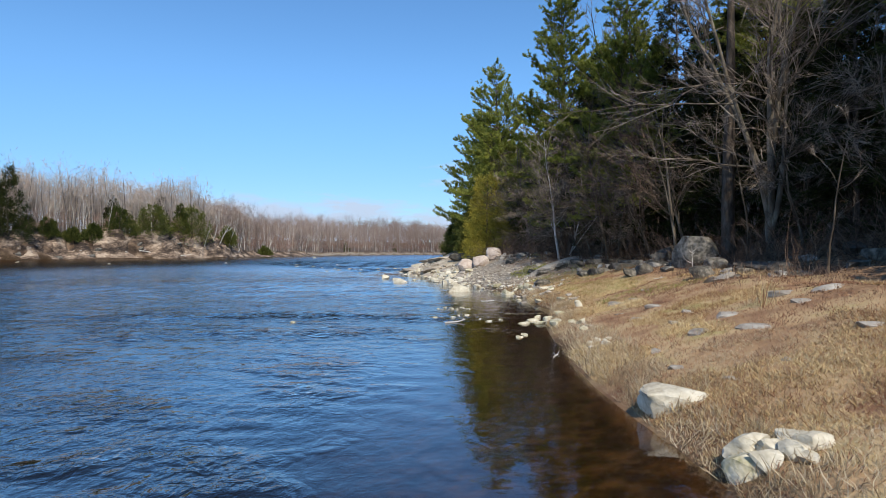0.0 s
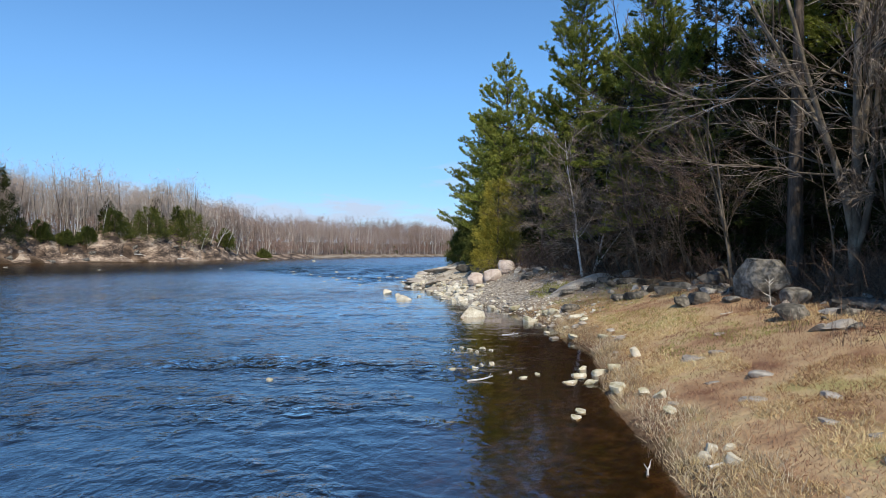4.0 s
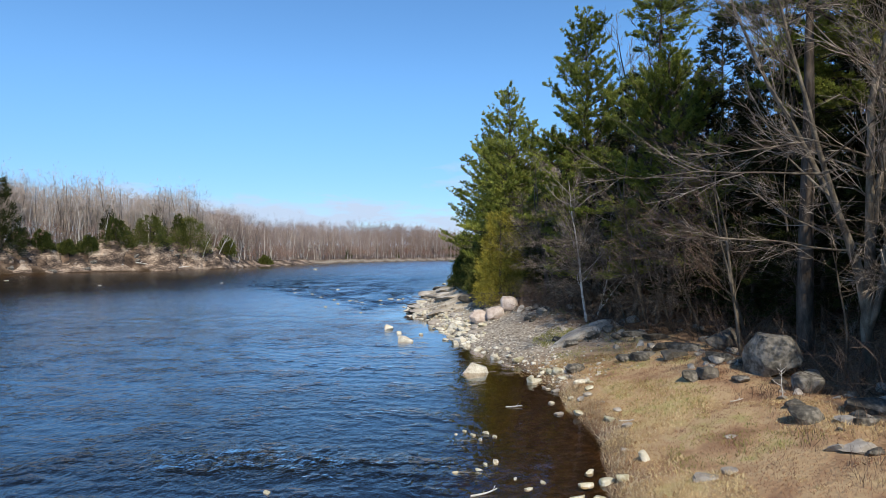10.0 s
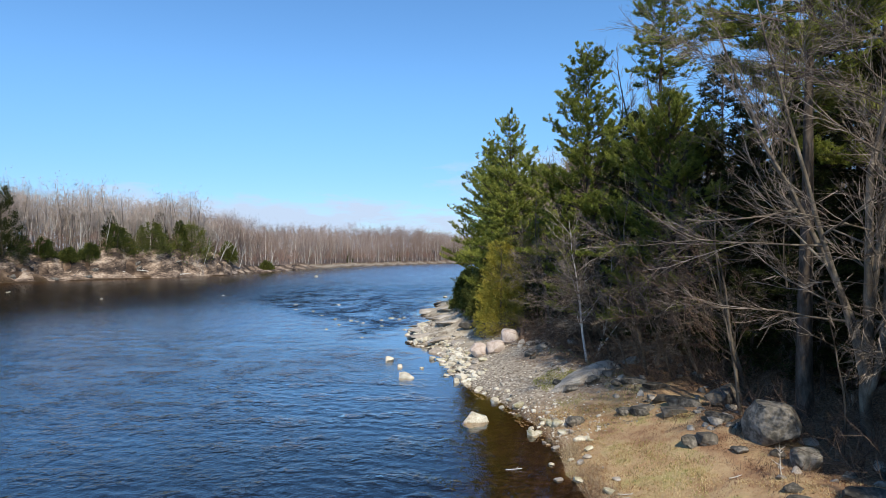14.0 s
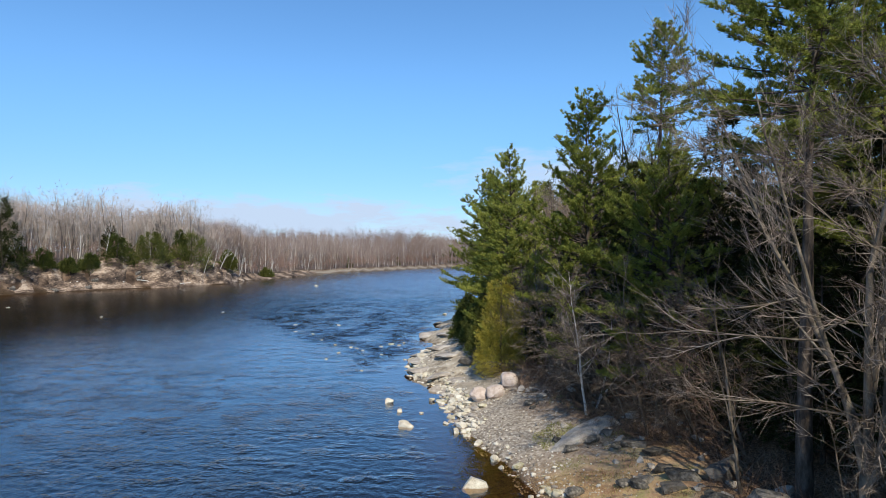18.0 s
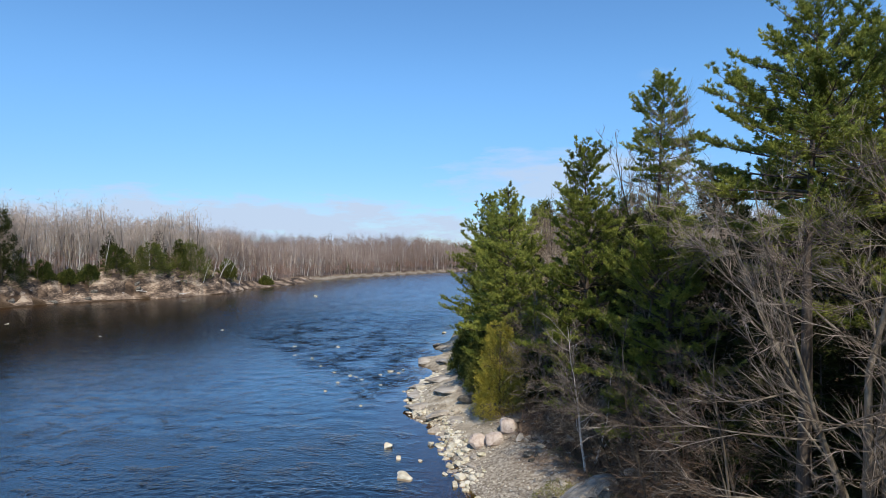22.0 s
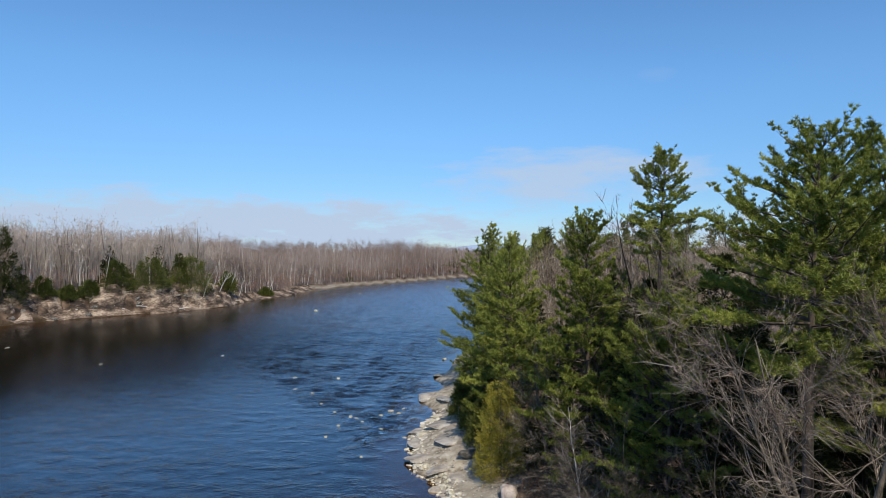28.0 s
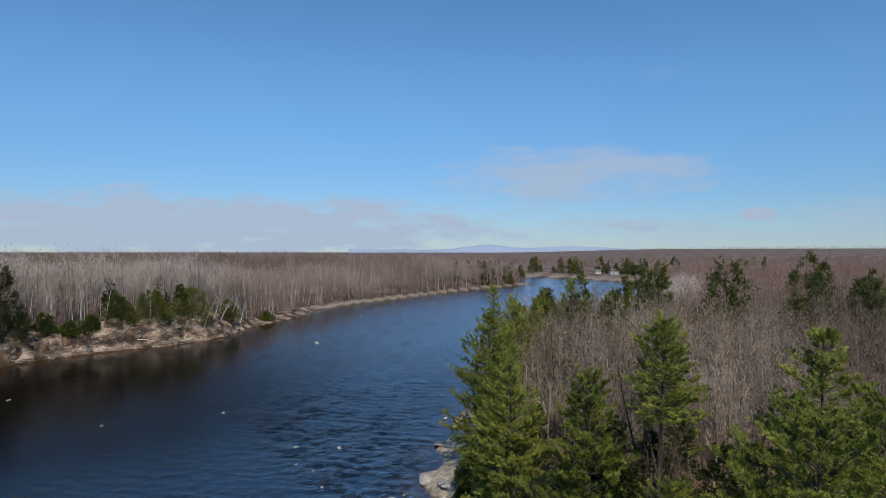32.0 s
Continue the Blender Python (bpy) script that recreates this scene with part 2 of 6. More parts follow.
# ---- the water: clear brown water over its bed, with the sky on its ripples ----
def water_material():
    m = bpy.data.materials.new("river_water")
    m.use_nodes = True
    n, l = m.node_tree.nodes, m.node_tree.links
    n.clear()
    co = n.new("ShaderNodeTexCoord")

    def noise_at(s, d, st, rough=0.55, dist=0.0):
        mp = n.new("ShaderNodeMapping")
        mp.inputs["Scale"].default_value = st
        mp.inputs["Rotation"].default_value = (0, 0, radians(12))
        l.new(co.outputs["Object"], mp.inputs["Vector"])
        t = n.new("ShaderNodeTexNoise")
        t.inputs["Scale"].default_value, t.inputs["Detail"].default_value = s, d
        t.inputs["Roughness"].default_value, t.inputs["Distortion"].default_value = rough, dist
        l.new(mp.outputs[0], t.inputs["Vector"])
        return t.outputs["Fac"]

    def calc(op, a, v, clamp=False):
        k = n.new("ShaderNodeMath")
        k.operation, k.use_clamp = op, clamp
        for q, s in enumerate((a, v)):
            if isinstance(s, (int, float)):
                k.inputs[q].default_value = s
            else:
                l.new(s, k.inputs[q])
        return k.outputs[0]

    swell, mid, chop, grain = noise_at(0.45, 2, (0.8, 1.0, 1)), noise_at(1.7, 3, (1.0, 1.0, 1), 0.6), noise_at(4.0, 3, (1.25, 0.9, 1), 0.5, 0.4), noise_at(11, 2, (1.2, 0.9, 1))
    rough_water = n.new("ShaderNodeAttribute")
    rough_water.attribute_name = "riffle"
    patch = calc("MULTIPLY", calc("SUBTRACT", noise_at(0.16, 5, (0.7, 1.0, 1), 0.65), 0.44), 5.0, True)
    streak = calc("MULTIPLY", calc("SUBTRACT", noise_at(0.55, 3, (0.8, 1.0, 1), 0.6), 0.52), 7.0, True)
    lively = calc("MULTIPLY", calc("ADD", calc("ADD", calc("MULTIPLY", patch, 0.8), calc("MULTIPLY", streak, 1.3)), 0.5), rough_water.outputs["Fac"])
    height = calc("ADD", calc("ADD", calc("MULTIPLY", swell, 0.12), calc("MULTIPLY", mid, 0.26)), calc("ADD", calc("MULTIPLY", chop, 1.0), calc("MULTIPLY", grain, 0.16)))
    height = calc("MULTIPLY", height, lively)
    bp = n.new("ShaderNodeBump")
    bp.inputs["Strength"].default_value, bp.inputs["Distance"].default_value = 1.0, WAVE
    l.new(height, bp.inputs["Height"])
    facing = n.new("ShaderNodeLayerWeight")
    facing.inputs["Blend"].default_value = 0.5
    l.new(bp.outputs[0], facing.inputs["Normal"])
    mirror = calc("ADD", calc("MULTIPLY", calc("POWER", facing.outputs["Facing"], 3.7), 0.965), 0.032)
    gloss = n.new("ShaderNodeBsdfAnisotropic")
    chop_size = n.new("ShaderNodeAttribute")
    chop_size.attribute_name = "choppy"
    l.new(chop_size.outputs["Fac"], gloss.inputs["Roughness"])
    # blue tint painted into the reflections
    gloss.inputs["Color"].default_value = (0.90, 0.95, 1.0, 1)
    l.new(bp.outputs[0], gloss.inputs["Normal"])
    clear = n.new("ShaderNodeBsdfTransparent")
    clear.inputs[0].default_value = (0.70, 0.56, 0.38, 1)
    mx = n.new("ShaderNodeMixShader")
    # reflection strength painted on by place: weaker far out and in a near ring
    sheen = n.new("ShaderNodeAttribute")
    sheen.attribute_name = "sheen"
    l.new(calc("MULTIPLY", mirror, sheen.outputs["Fac"]), mx.inputs[0])
    l.new(clear.outputs[0], mx.inputs[1])
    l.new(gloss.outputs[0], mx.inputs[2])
    l.new(mx.outputs[0], n.new("ShaderNodeOutputMaterial").inputs[0])
    return m


WAVE = 0.056


def ground_material():
    """Bed, gravel and slab, dry turf, leaf litter and bare clay, blended by the masks laid on the ground."""
    m = bpy.data.materials.new("ground")
    m.use_nodes = True
    n, l = m.node_tree.nodes, m.node_tree.links
    b = n["Principled BSDF"]
    b.inputs["Roughness"].default_value, b.inputs["Specular IOR Level"].default_value = 0.95, 0.15
    co = n.new("ShaderNodeTexCoord")

    def tex(s, d, kind="ShaderNodeTexNoise"):
        t = n.new(kind)
        t.inputs["Scale"].default_value = s
        if kind == "ShaderNodeTexNoise":
            t.inputs["Detail"].default_value = d
        l.new(co.outputs["Object"], t.inputs["Vector"])
        return t

    def ramp(src, stops, lo=0.3, hi=0.7):
        r = n.new("ShaderNodeValToRGB")
        e = r.color_ramp.elements
        for k, c in enumerate(stops):
            p = lo + (hi - lo) * k / (len(stops) - 1)
            q = e[k] if k < 2 else e.new(p)
            q.position, q.color = p, (*c, 1)
        l.new(src, r.inputs[0])
        return r.outputs[0]

    def blend(a, c, mask):
        at = n.new("ShaderNodeAttribute")
        at.attribute_name = mask
        x = n.new("ShaderNodeMix")
        x.data_type = "RGBA"
        l.new(at.outputs["Fac"], x.inputs["Factor"])
        l.new(a, x.inputs["A"])
        l.new(c, x.inputs["B"])
        return x.outputs["Result"]

    mid, fine = tex(1.3, 8).outputs["Fac"], tex(11, 6).outputs["Fac"]
    litter = ramp(fine, [(0.035, 0.023, 0.015), (0.11, 0.070, 0.043), (0.24, 0.145, 0.085), (0.36, 0.255, 0.175)], 0.25, 0.75)
    turf = ramp(tex(0.8, 9).outputs["Fac"], [(0.19, 0.100, 0.060), (0.33, 0.213, 0.120), (0.43, 0.31, 0.175), (0.34, 0.295, 0.125)])
    gravel = ramp(tex(5, 9).outputs["Fac"], [(0.14, 0.112, 0.085), (0.28, 0.24, 0.19), (0.46, 0.415, 0.345)])
    slab = ramp(mid, [(0.21, 0.17, 0.12), (0.37, 0.315, 0.235), (0.54, 0.48, 0.385)])
    clay = ramp(tex(0.33, 10).outputs["Fac"], [(0.03, 0.021, 0.015), (0.075, 0.051, 0.035), (0.155, 0.108, 0.074), (0.27, 0.20, 0.14)], 0.38, 0.70)
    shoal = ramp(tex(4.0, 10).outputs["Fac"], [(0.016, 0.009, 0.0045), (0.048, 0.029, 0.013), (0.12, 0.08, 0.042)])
    # light lost in deep water, put into the bed as near-black blue
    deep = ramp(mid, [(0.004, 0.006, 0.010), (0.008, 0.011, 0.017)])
    woods = ramp(tex(0.03, 8).outputs["Fac"], [(0.10, 0.072, 0.060), (0.155, 0.118, 0.10), (0.22, 0.172, 0.148)])
    col = litter
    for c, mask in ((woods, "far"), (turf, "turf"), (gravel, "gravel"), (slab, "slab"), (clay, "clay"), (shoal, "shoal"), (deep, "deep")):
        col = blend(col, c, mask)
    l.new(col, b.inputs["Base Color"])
    bp = n.new("ShaderNodeBump")
    bp.inputs["Strength"].default_value, bp.inputs["Distance"].default_value = 0.8, 0.08
    l.new(tex(7, 10).outputs["Fac"], bp.inputs["Height"])
    l.new(bp.outputs[0], b.inputs["Normal"])
    return m


# ---- mesh helpers ----
def mesh_of(name, verts, faces, mat=None, smooth=False, slots=None, mats=()):
    """A mesh from an array of points and an array (or several) of faces with 3 or 4 corners each."""
    groups = [np.asarray(g, dtype=np.int32) for g in (faces if isinstance(faces, (list, tuple)) else [faces])]
    groups = [g for g in groups if len(g)]
    me = bpy.data.meshes.new(name)
    verts = np.ascontiguousarray(verts, dtype=np.float32)
    me.vertices.add(len(verts))
    me.vertices.foreach_set("co", verts.ravel())
    loops = np.concatenate([g.ravel() for g in groups])
    sizes = np.concatenate([np.full(len(g), g.shape[1], np.int32) for g in groups])
    me.loops.add(len(loops))
    me.loops.foreach_set("vertex_index", loops)
    me.polygons.add(len(sizes))
    me.polygons.foreach_set("loop_start", (np.cumsum(sizes) - sizes).astype(np.int32))
    me.polygons.foreach_set("use_smooth", np.full(len(sizes), smooth))
    for x in mats or ([mat] if mat else []):
        me.materials.append(x)
    if slots is not None:
        me.polygons.foreach_set("material_index", np.asarray(slots, np.int32))
    me.update(calc_edges=True)
    return me


def part(name, me, parent, label=""):
    ob = new(name, me)
    ob.parent = parent
    if label:
        tagged(ob, label)
    return ob


def unit(v):
    return v / np.maximum(np.linalg.norm(v, axis=-1, keepdims=True), 1e-9)


def tubes(pts, rad, sides=3):
    """Tapered tubes along many lines at once: pts (n, k, 3), rad (n, k). Returns points and quads."""
    pts, rad = np.asarray(pts, float), np.asarray(rad, float)
    n, k, _ = pts.shape
    tan = np.empty_like(pts)
    tan[:, 1:-1] = pts[:, 2:] - pts[:, :-2]
    tan[:, 0], tan[:, -1] = pts[:, 1] - pts[:, 0], pts[:, -1] - pts[:, -2]
    tan = unit(tan)
    ref = np.where(np.abs(tan[:, :1, 2:3]) > 0.8, np.array([1.0, 0, 0]), np.array([0, 0, 1.0]))
    a = unit(np.cross(tan, np.broadcast_to(ref, tan.shape)))
    b = np.cross(tan, a)
    ang = np.arange(sides) * 2 * np.pi / sides
    ring = a[:, :, None] * np.cos(ang)[None, None, :, None] + b[:, :, None] * np.sin(ang)[None, None, :, None]
    v = (pts[:, :, None] + ring * rad[:, :, None, None]).reshape(-1, 3)
    base = (np.arange(n)[:, None, None] * k + np.arange(k - 1)[None, :, None]) * sides
    j = np.arange(sides)[None, None]
    q = np.stack([base + j, base + (j + 1) % sides, base + sides + (j + 1) % sides, base + sides + j], -1)
    return v, q.reshape(-1, 4)


def blades(pos, way, length, width, rng):
    """Thin pointed blades, one triangle each."""
    way = unit(way)
    across = unit(np.cross(way, rng.normal(size=way.shape)))
    w = across * np.reshape(width, (-1, 1)) * 0.5
    tip = pos + way * np.reshape(length, (-1, 1))
    v = np.stack([pos - w, pos + w, tip], 1).reshape(-1, 3)
    return v, np.arange(len(v)).reshape(-1, 3)


def join(chunks):
    """Joins (points, faces) pairs into one."""
    off, vs, fs = 0, [], []
    for v, f in chunks:
        vs.append(v)
        fs.append(np.asarray(f) + off)
        off += len(v)
    return np.concatenate(vs), fs


def lattice(x, y, seed=0):
    """Smooth value noise in two dimensions, 0 to 1."""
    xi, yi = np.floor(x), np.floor(y)
    u, v = x - xi, y - yi
    u, v = u * u * (3 - 2 * u), v * v * (3 - 2 * v)

    def h(a, b):
        s = np.sin(a * 127.1 + b * 311.7 + seed * 74.7) * 43758.5453
        return s - np.floor(s)

    top = h(xi, yi) * (1 - u) + h(xi + 1, yi) * u
    low = h(xi, yi + 1) * (1 - u) + h(xi + 1, yi + 1) * u
    return top * (1 - v) + low * v


def fbm(x, y, octaves=4, seed=0):
    total, amp, norm = 0.0, 1.0, 0.0
    for o in range(octaves):
        total = total + amp * lattice(x * 2.03**o + 17.3 * o, y * 2.03**o - 9.1 * o, seed + o)
        norm, amp = norm + amp, amp * 0.5
    return total / norm


def smooth(v, lo, hi):
    u = np.clip((v - lo) / (hi - lo), 0, 1)
    return u * u * (3 - 2 * u)


# ---- the lie of the land ----
NEAR_SHORE = [(2.2, -400), (2.6, -60), (3.1, -8), (3.15, 1), (3.05, 5), (3.1, 7.5), (3.4, 10.7), (3.55, 13), (4.1, 15.6), (4.65, 18.6), (4.35, 21.8),
              (4.55, 24.8), (4.25, 27.2), (3.4, 31.3), (2.3, 34), (1.3, 38), (0.4, 43), (-0.2, 49.5), (-2.4, 52.4), (-3.0, 58), (-3.4, 62.3), (-1.7, 67),
              (-0.8, 71.5), (-3.2, 78.2), (0.2, 85), (-1.4, 91), (0.8, 97), (1.7, 107)]
BEND = [(6, 122), (18, 146), (42, 172), (70, 215), (95, 275), (120, 345), (150, 430), (172, 495), (180, 535), (166, 564), (126, 643), (91, 672), (0, 740), (-300, 860), (-1500, 1100)]
FAR_SHORE = [(-1500, 980), (-300, 760), (0, 640), (62, 575), (77, 548), (66, 519), (36, 479), (4.5, 433), (-24, 381), (-47, 340), (-64, 304), (-66, 268), (-75, 233),
             (-75, 208), (-86, 188.6), (-97, 178), (-107, 167), (-113, 153.5), (-122, 120), (-128, 60), (-130, -60), (-130, -400)]
RIVER = np.array(NEAR_SHORE + BEND + FAR_SHORE, float)


def inland(x, y):
    """Metres from the water's edge: more than 0 on land, less in the river."""
    shape = np.shape(x)
    p = np.stack([np.ravel(x), np.ravel(y)], 1).astype(float)
    best, inside = np.full(len(p), 1e18), np.zeros(len(p), bool)
    for a, b in zip(RIVER, np.roll(RIVER, -1, 0)):
        d = b - a
        s = np.clip(((p - a) @ d) / (d @ d), 0, 1)
        best = np.minimum(best, ((p - a - s[:, None] * d) ** 2).sum(1))
        cross = (a[1] > p[:, 1]) != (b[1] > p[:, 1])
        if d[1]:
            inside ^= cross & (p[:, 0] < a[0] + (p[:, 1] - a[1]) * d[0] / d[1])
    return np.where(inside, -1, 1).reshape(shape) * np.sqrt(best).reshape(shape)


def other_side(x, y):
    """1 on the far bank, 0 on the near one."""
    return (((x < -20) & (y < 400)) | ((y > 330) & (y < 690 + 0.1 * np.abs(x)))).astype(float) * (x < 80)


def land(x, y, s=None):
    x, y = np.asarray(x, float), np.asarray(y, float)
    s = inland(x, y) if s is None else s
    ragged = s + (fbm(x * 1.3, y * 1.3, 3, 5) - 0.5) * 0.5 * smooth(np.abs(s), -0.1, 1.0)
    steep = 0.25 + 0.15 * smooth(y, 30, 46) - 0.12 * smooth(y, 120, 200)
    flat = (0.12 + 0.05 * (1 - smooth(y, 7, 13))) * smooth(ragged, 0.0, 0.35) + steep * np.clip(ragged, 0, 5.4)
    near = flat + smooth(s, 6.5, 21) * (4.3 - 1.4 * smooth(y, 80, 200)) + (fbm(x * 0.45, y * 0.45, 4, 1) - 0.5) * 0.8 * smooth(s, 2, 9)
    near = near + (fbm(x * 2.2, y * 2.2, 3, 2) - 0.5) * 0.30 * smooth(s, 0.2, 2.0) * (0.35 + 0.65 * smooth(y, 28, 40))
    cliff = 6.8 * smooth(s + (fbm(x * 0.12, y * 0.12, 4, 8) - 0.5) * 5, 0.3, 7.0) * (1 - 0.78 * smooth(y, 205, 250))
    cliff = cliff + (fbm(x * 0.30, y * 0.30, 4, 9) - 0.5) * 3.2 * smooth(s, 0.3, 3) * (1 - smooth(s, 12, 20) * 0.7) * (1 - 0.6 * smooth(y, 205, 260))
    cliff = cliff + 0.25 * smooth(s, 0, 1.0) + (3.0 + 5.0 * smooth(y, 215, 280)) * smooth(s, 8, 75)
    far = smooth(np.hypot(x, y), 700, 3500)
    up = np.where(other_side(x, y) > 0, cliff, near)
    up = up + far * 10 + smooth(x, 250, 1400) * smooth(y, 200, 1500) * 24 * (1 - smooth(np.hypot(x, y), 3800, 4800))
    bed = -0.03 - np.clip(-ragged, 0, 50) * 0.15 - smooth(-s, 4, 14) * 1.2 + (fbm(x * 1.1, y * 1.1, 3, 4) - 0.5) * 0.16 * smooth(-s, 0.5, 3)
    return np.where(ragged > 0, up, np.maximum(bed, -2.6))


def build_ground():
    gx = 7 + 11 * np.sinh(np.linspace(-6.55, 6.5, 350))
    gy = 22 + 15 * np.sinh(np.linspace(-4.0, 6.44, 350))
    x, y = np.meshgrid(gx, gy)
    s = inland(x, y)
    z = land(x, y, s)
    ny, nx = x.shape
    i = (np.arange(ny - 1)[:, None] * nx + np.arange(nx - 1)[None]).ravel()
    me = mesh_of("ground", np.stack([x, y, z], -1).reshape(-1, 3), np.stack([i, i + 1, i + nx + 1, i + nx], 1), ground_material(), True)
    other = other_side(x, y)
    blotch = fbm(x * 0.6, y * 0.6, 4, 12)
    turf = (1 - other) * smooth(s + (blotch - 0.5) * 3, 0.1, 0.8) * (1 - smooth(s + (blotch - 0.5) * 5, 5.4, 7.4)) * (1 - smooth(y, 27, 33))
    gravel = (1 - other) * (1 - smooth(s + (blotch - 0.5) * 6, 3.0, 6.0)) * smooth(y, 27, 33) * (1 - smooth(y, 130, 180))
    slab = (1 - other) * (1 - smooth(s + (blotch - 0.5) * 4, 2.2, 6.5)) * smooth(y, 38, 48) * (1 - smooth(y, 110, 140))
    clay = other * (1 - smooth(s + (fbm(x * 0.2, y * 0.2, 3, 3) - 0.5) * 9, 6.0, 11)) * (1 - smooth(y, 225, 260) * (1 - smooth(s, 4, 7)))
    gravel = gravel + other * smooth(y, 225, 260) * (1 - smooth(s, 4, 7)) + (1 - other) * smooth(y, 400, 450) * (1 - smooth(s, 8, 14))
    # "deep" lays that painted darkness on by depth below the surface
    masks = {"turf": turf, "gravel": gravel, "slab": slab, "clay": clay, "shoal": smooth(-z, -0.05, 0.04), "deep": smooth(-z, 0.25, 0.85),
             "far": smooth(np.hypot(x, y), 60, 110) * smooth(s, 4, 12)}
    for key, val in masks.items():
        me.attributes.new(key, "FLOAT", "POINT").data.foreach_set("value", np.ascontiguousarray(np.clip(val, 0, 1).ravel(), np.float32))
    tagged(new("ground", me), "river banks of dry turf, gravel, bare rock and leaf litter", "ground", kind="structure")


def build_cliff():
    """The bare clay and rock face of the far bank: gullies, buttresses and tilted beds over the slope."""
    line = np.array([p for p in FAR_SHORE if 100 < p[1] < 310][::-1], float)
    run = np.concatenate([[0], np.cumsum(np.hypot(*np.diff(line, axis=0).T))])
    t = np.arange(0, run[-1], 0.75)
    shore = np.stack([np.interp(t, run, line[:, k]) for k in (0, 1)], 1)
    way = unit(np.gradient(shore, axis=0))
    way = np.stack([np.convolve(np.pad(way[:, k], 12, "edge"), np.ones(25) / 25, "valid") for k in (0, 1)], 1)
    into = np.stack([-way[:, 1], way[:, 0]], 1)
    u = np.linspace(0, 1, 30)
    s = -0.6 + 11.5 * u
    x = shore[:, 0, None] + into[:, 0, None] * s[None]
    y = shore[:, 1, None] + into[:, 1, None] * s[None]
    base = np.maximum(land(x, y), 0.0)
    a, b = t[:, None] + 0 * s[None], base
    gully = np.abs(fbm(a * 0.11, 0.05 * s[None] + 0 * a, 4, 71) - 0.5) * 2
    beds = (a * 0.16 - b * 0.55 + fbm(a * 0.2, b * 0.5, 3, 73) * 1.4) % 1.0
    rise = 3.0 * gully + 1.7 * beds * smooth(fbm(a * 0.08, 0 * a, 2, 74), 0.35, 0.6) + 1.0 * (fbm(a * 0.7, b * 0.9 + s[None], 4, 75) - 0.5)
    low = 1 - 0.8 * smooth(y, 205, 245)
    z = base + 0.15 + np.maximum(rise, -0.1) * low * np.sin(np.pi * np.clip(u * 0.93 + 0.04, 0, 1))[None] ** 0.7
    z[:, 0], z[:, -1] = -0.5, base[:, -1] - 0.6
    nt, nu = x.shape
    i = (np.arange(nt - 1)[:, None] * nu + np.arange(nu - 1)[None]).ravel()
    me = mesh_of("clay_bank", np.stack([x, y, z], -1).reshape(-1, 3), np.stack([i, i + 1, i + nu + 1, i + nu], 1), clay_mat, False)
    tagged(new("clay_bank", me), "eroded bank of tan clay and dark tilted rock beds", "bank", kind="structure")


def ripples(x, y, strength, shortest, span, steep):
    """Short-crested wavelets that run downstream and across, in metres of height."""
    rng = np.random.default_rng(77)
    h = np.zeros_like(x)
    wander = (fbm(x * 0.5, y * 0.5, 3, 61) - 0.5) * 5.0
    for k in range(34):
        length = shortest * (span ** (k / 33.0))
        a = rng.normal(1.45, 0.95)
        w = 2 * np.pi / length
        h += steep * length * np.sin((x * math.cos(a) + y * math.sin(a)) * w + rng.uniform(0, 6.28) + wander * rng.uniform(0.5, 1.5)) * (0.35 + 1.3 * lattice(x * 0.8 / length ** 0.5 + 3.1 * k, y * 0.8 / length ** 0.5, k))
    return h * strength


def liveliness(x, y):
    """How rough the water is: calm by the shore, rough over the ledges in the stream."""
    def ledge(cx, cy, wide, deep):
        return np.exp(-(((x - cx) / wide) ** 2 + ((y - cy) / deep) ** 2))

    off = -inland(x, y)
    wave = (fbm(x * 0.5, y * 0.1, 2, 91) - 0.5)
    r = 1.9 * ledge(-4.5, 15.8 + 2.4 * wave, 5.5, 1.1) + 0.9 * ledge(-5, 11.6 - 2 * wave, 4, 0.9) + 0.5 * ledge(-9, 38 + 3 * wave, 9, 2.0) + 0.7 * ledge(-5, 46, 5, 1.6) + 0.35 * ledge(-20, 190, 20, 60)
    r = (r + 0.35 * ledge(-14, 30, 12, 3)) * (0.25 + 1.2 * fbm(x * 0.35, y * 0.35, 3, 21))
    # the rapids: a tongue of broken water with a sharp lower edge that slants across the stream
    over = (y - 61) * 0.52 + (x + 8) * 0.854 + (fbm(x * 0.25, y * 0.25, 3, 44) - 0.5) * 5
    tongue = smooth(over, -0.4, 0.9) * (1 - 0.6 * smooth(over, 5, 26)) * (1 - 0.7 * smooth(y, 92, 190)) * smooth(x, -44, -24) * smooth(y, 54, 58)
    r = r + 2.6 * tongue * smooth(fbm(x * 0.35, y * 0.5, 3, 23), 0.30, 0.62)
    near = 1 - smooth(np.hypot(x, y - 8), 18, 50)
    stream = 0.16 + 0.55 * smooth(x, -75, -20) * (1 - 0.55 * smooth(y, 40, 60) * (1 - smooth(y, 95, 130)) * smooth(-over, 0, 3))
    return 0.10 + stream * (1 - 0.2 * near) * smooth(off, 2.0, 5.0) + 1.2 * r * smooth(off, 0.5, 3)


def sheet(gx, gy, hole=None):
    x, y = np.meshgrid(gx, gy)
    ny, nx = x.shape
    i = (np.arange(ny - 1)[:, None] * nx + np.arange(nx - 1)[None]).ravel()
    q = np.stack([i, i + 1, i + nx + 1, i + nx], 1)
    if hole:
        cx, cy = x.ravel()[q].mean(1), y.ravel()[q].mean(1)
        q = q[~((cx > hole[0]) & (cx < hole[1]) & (cy > hole[2]) & (cy < hole[3]))]
    return x, y, q


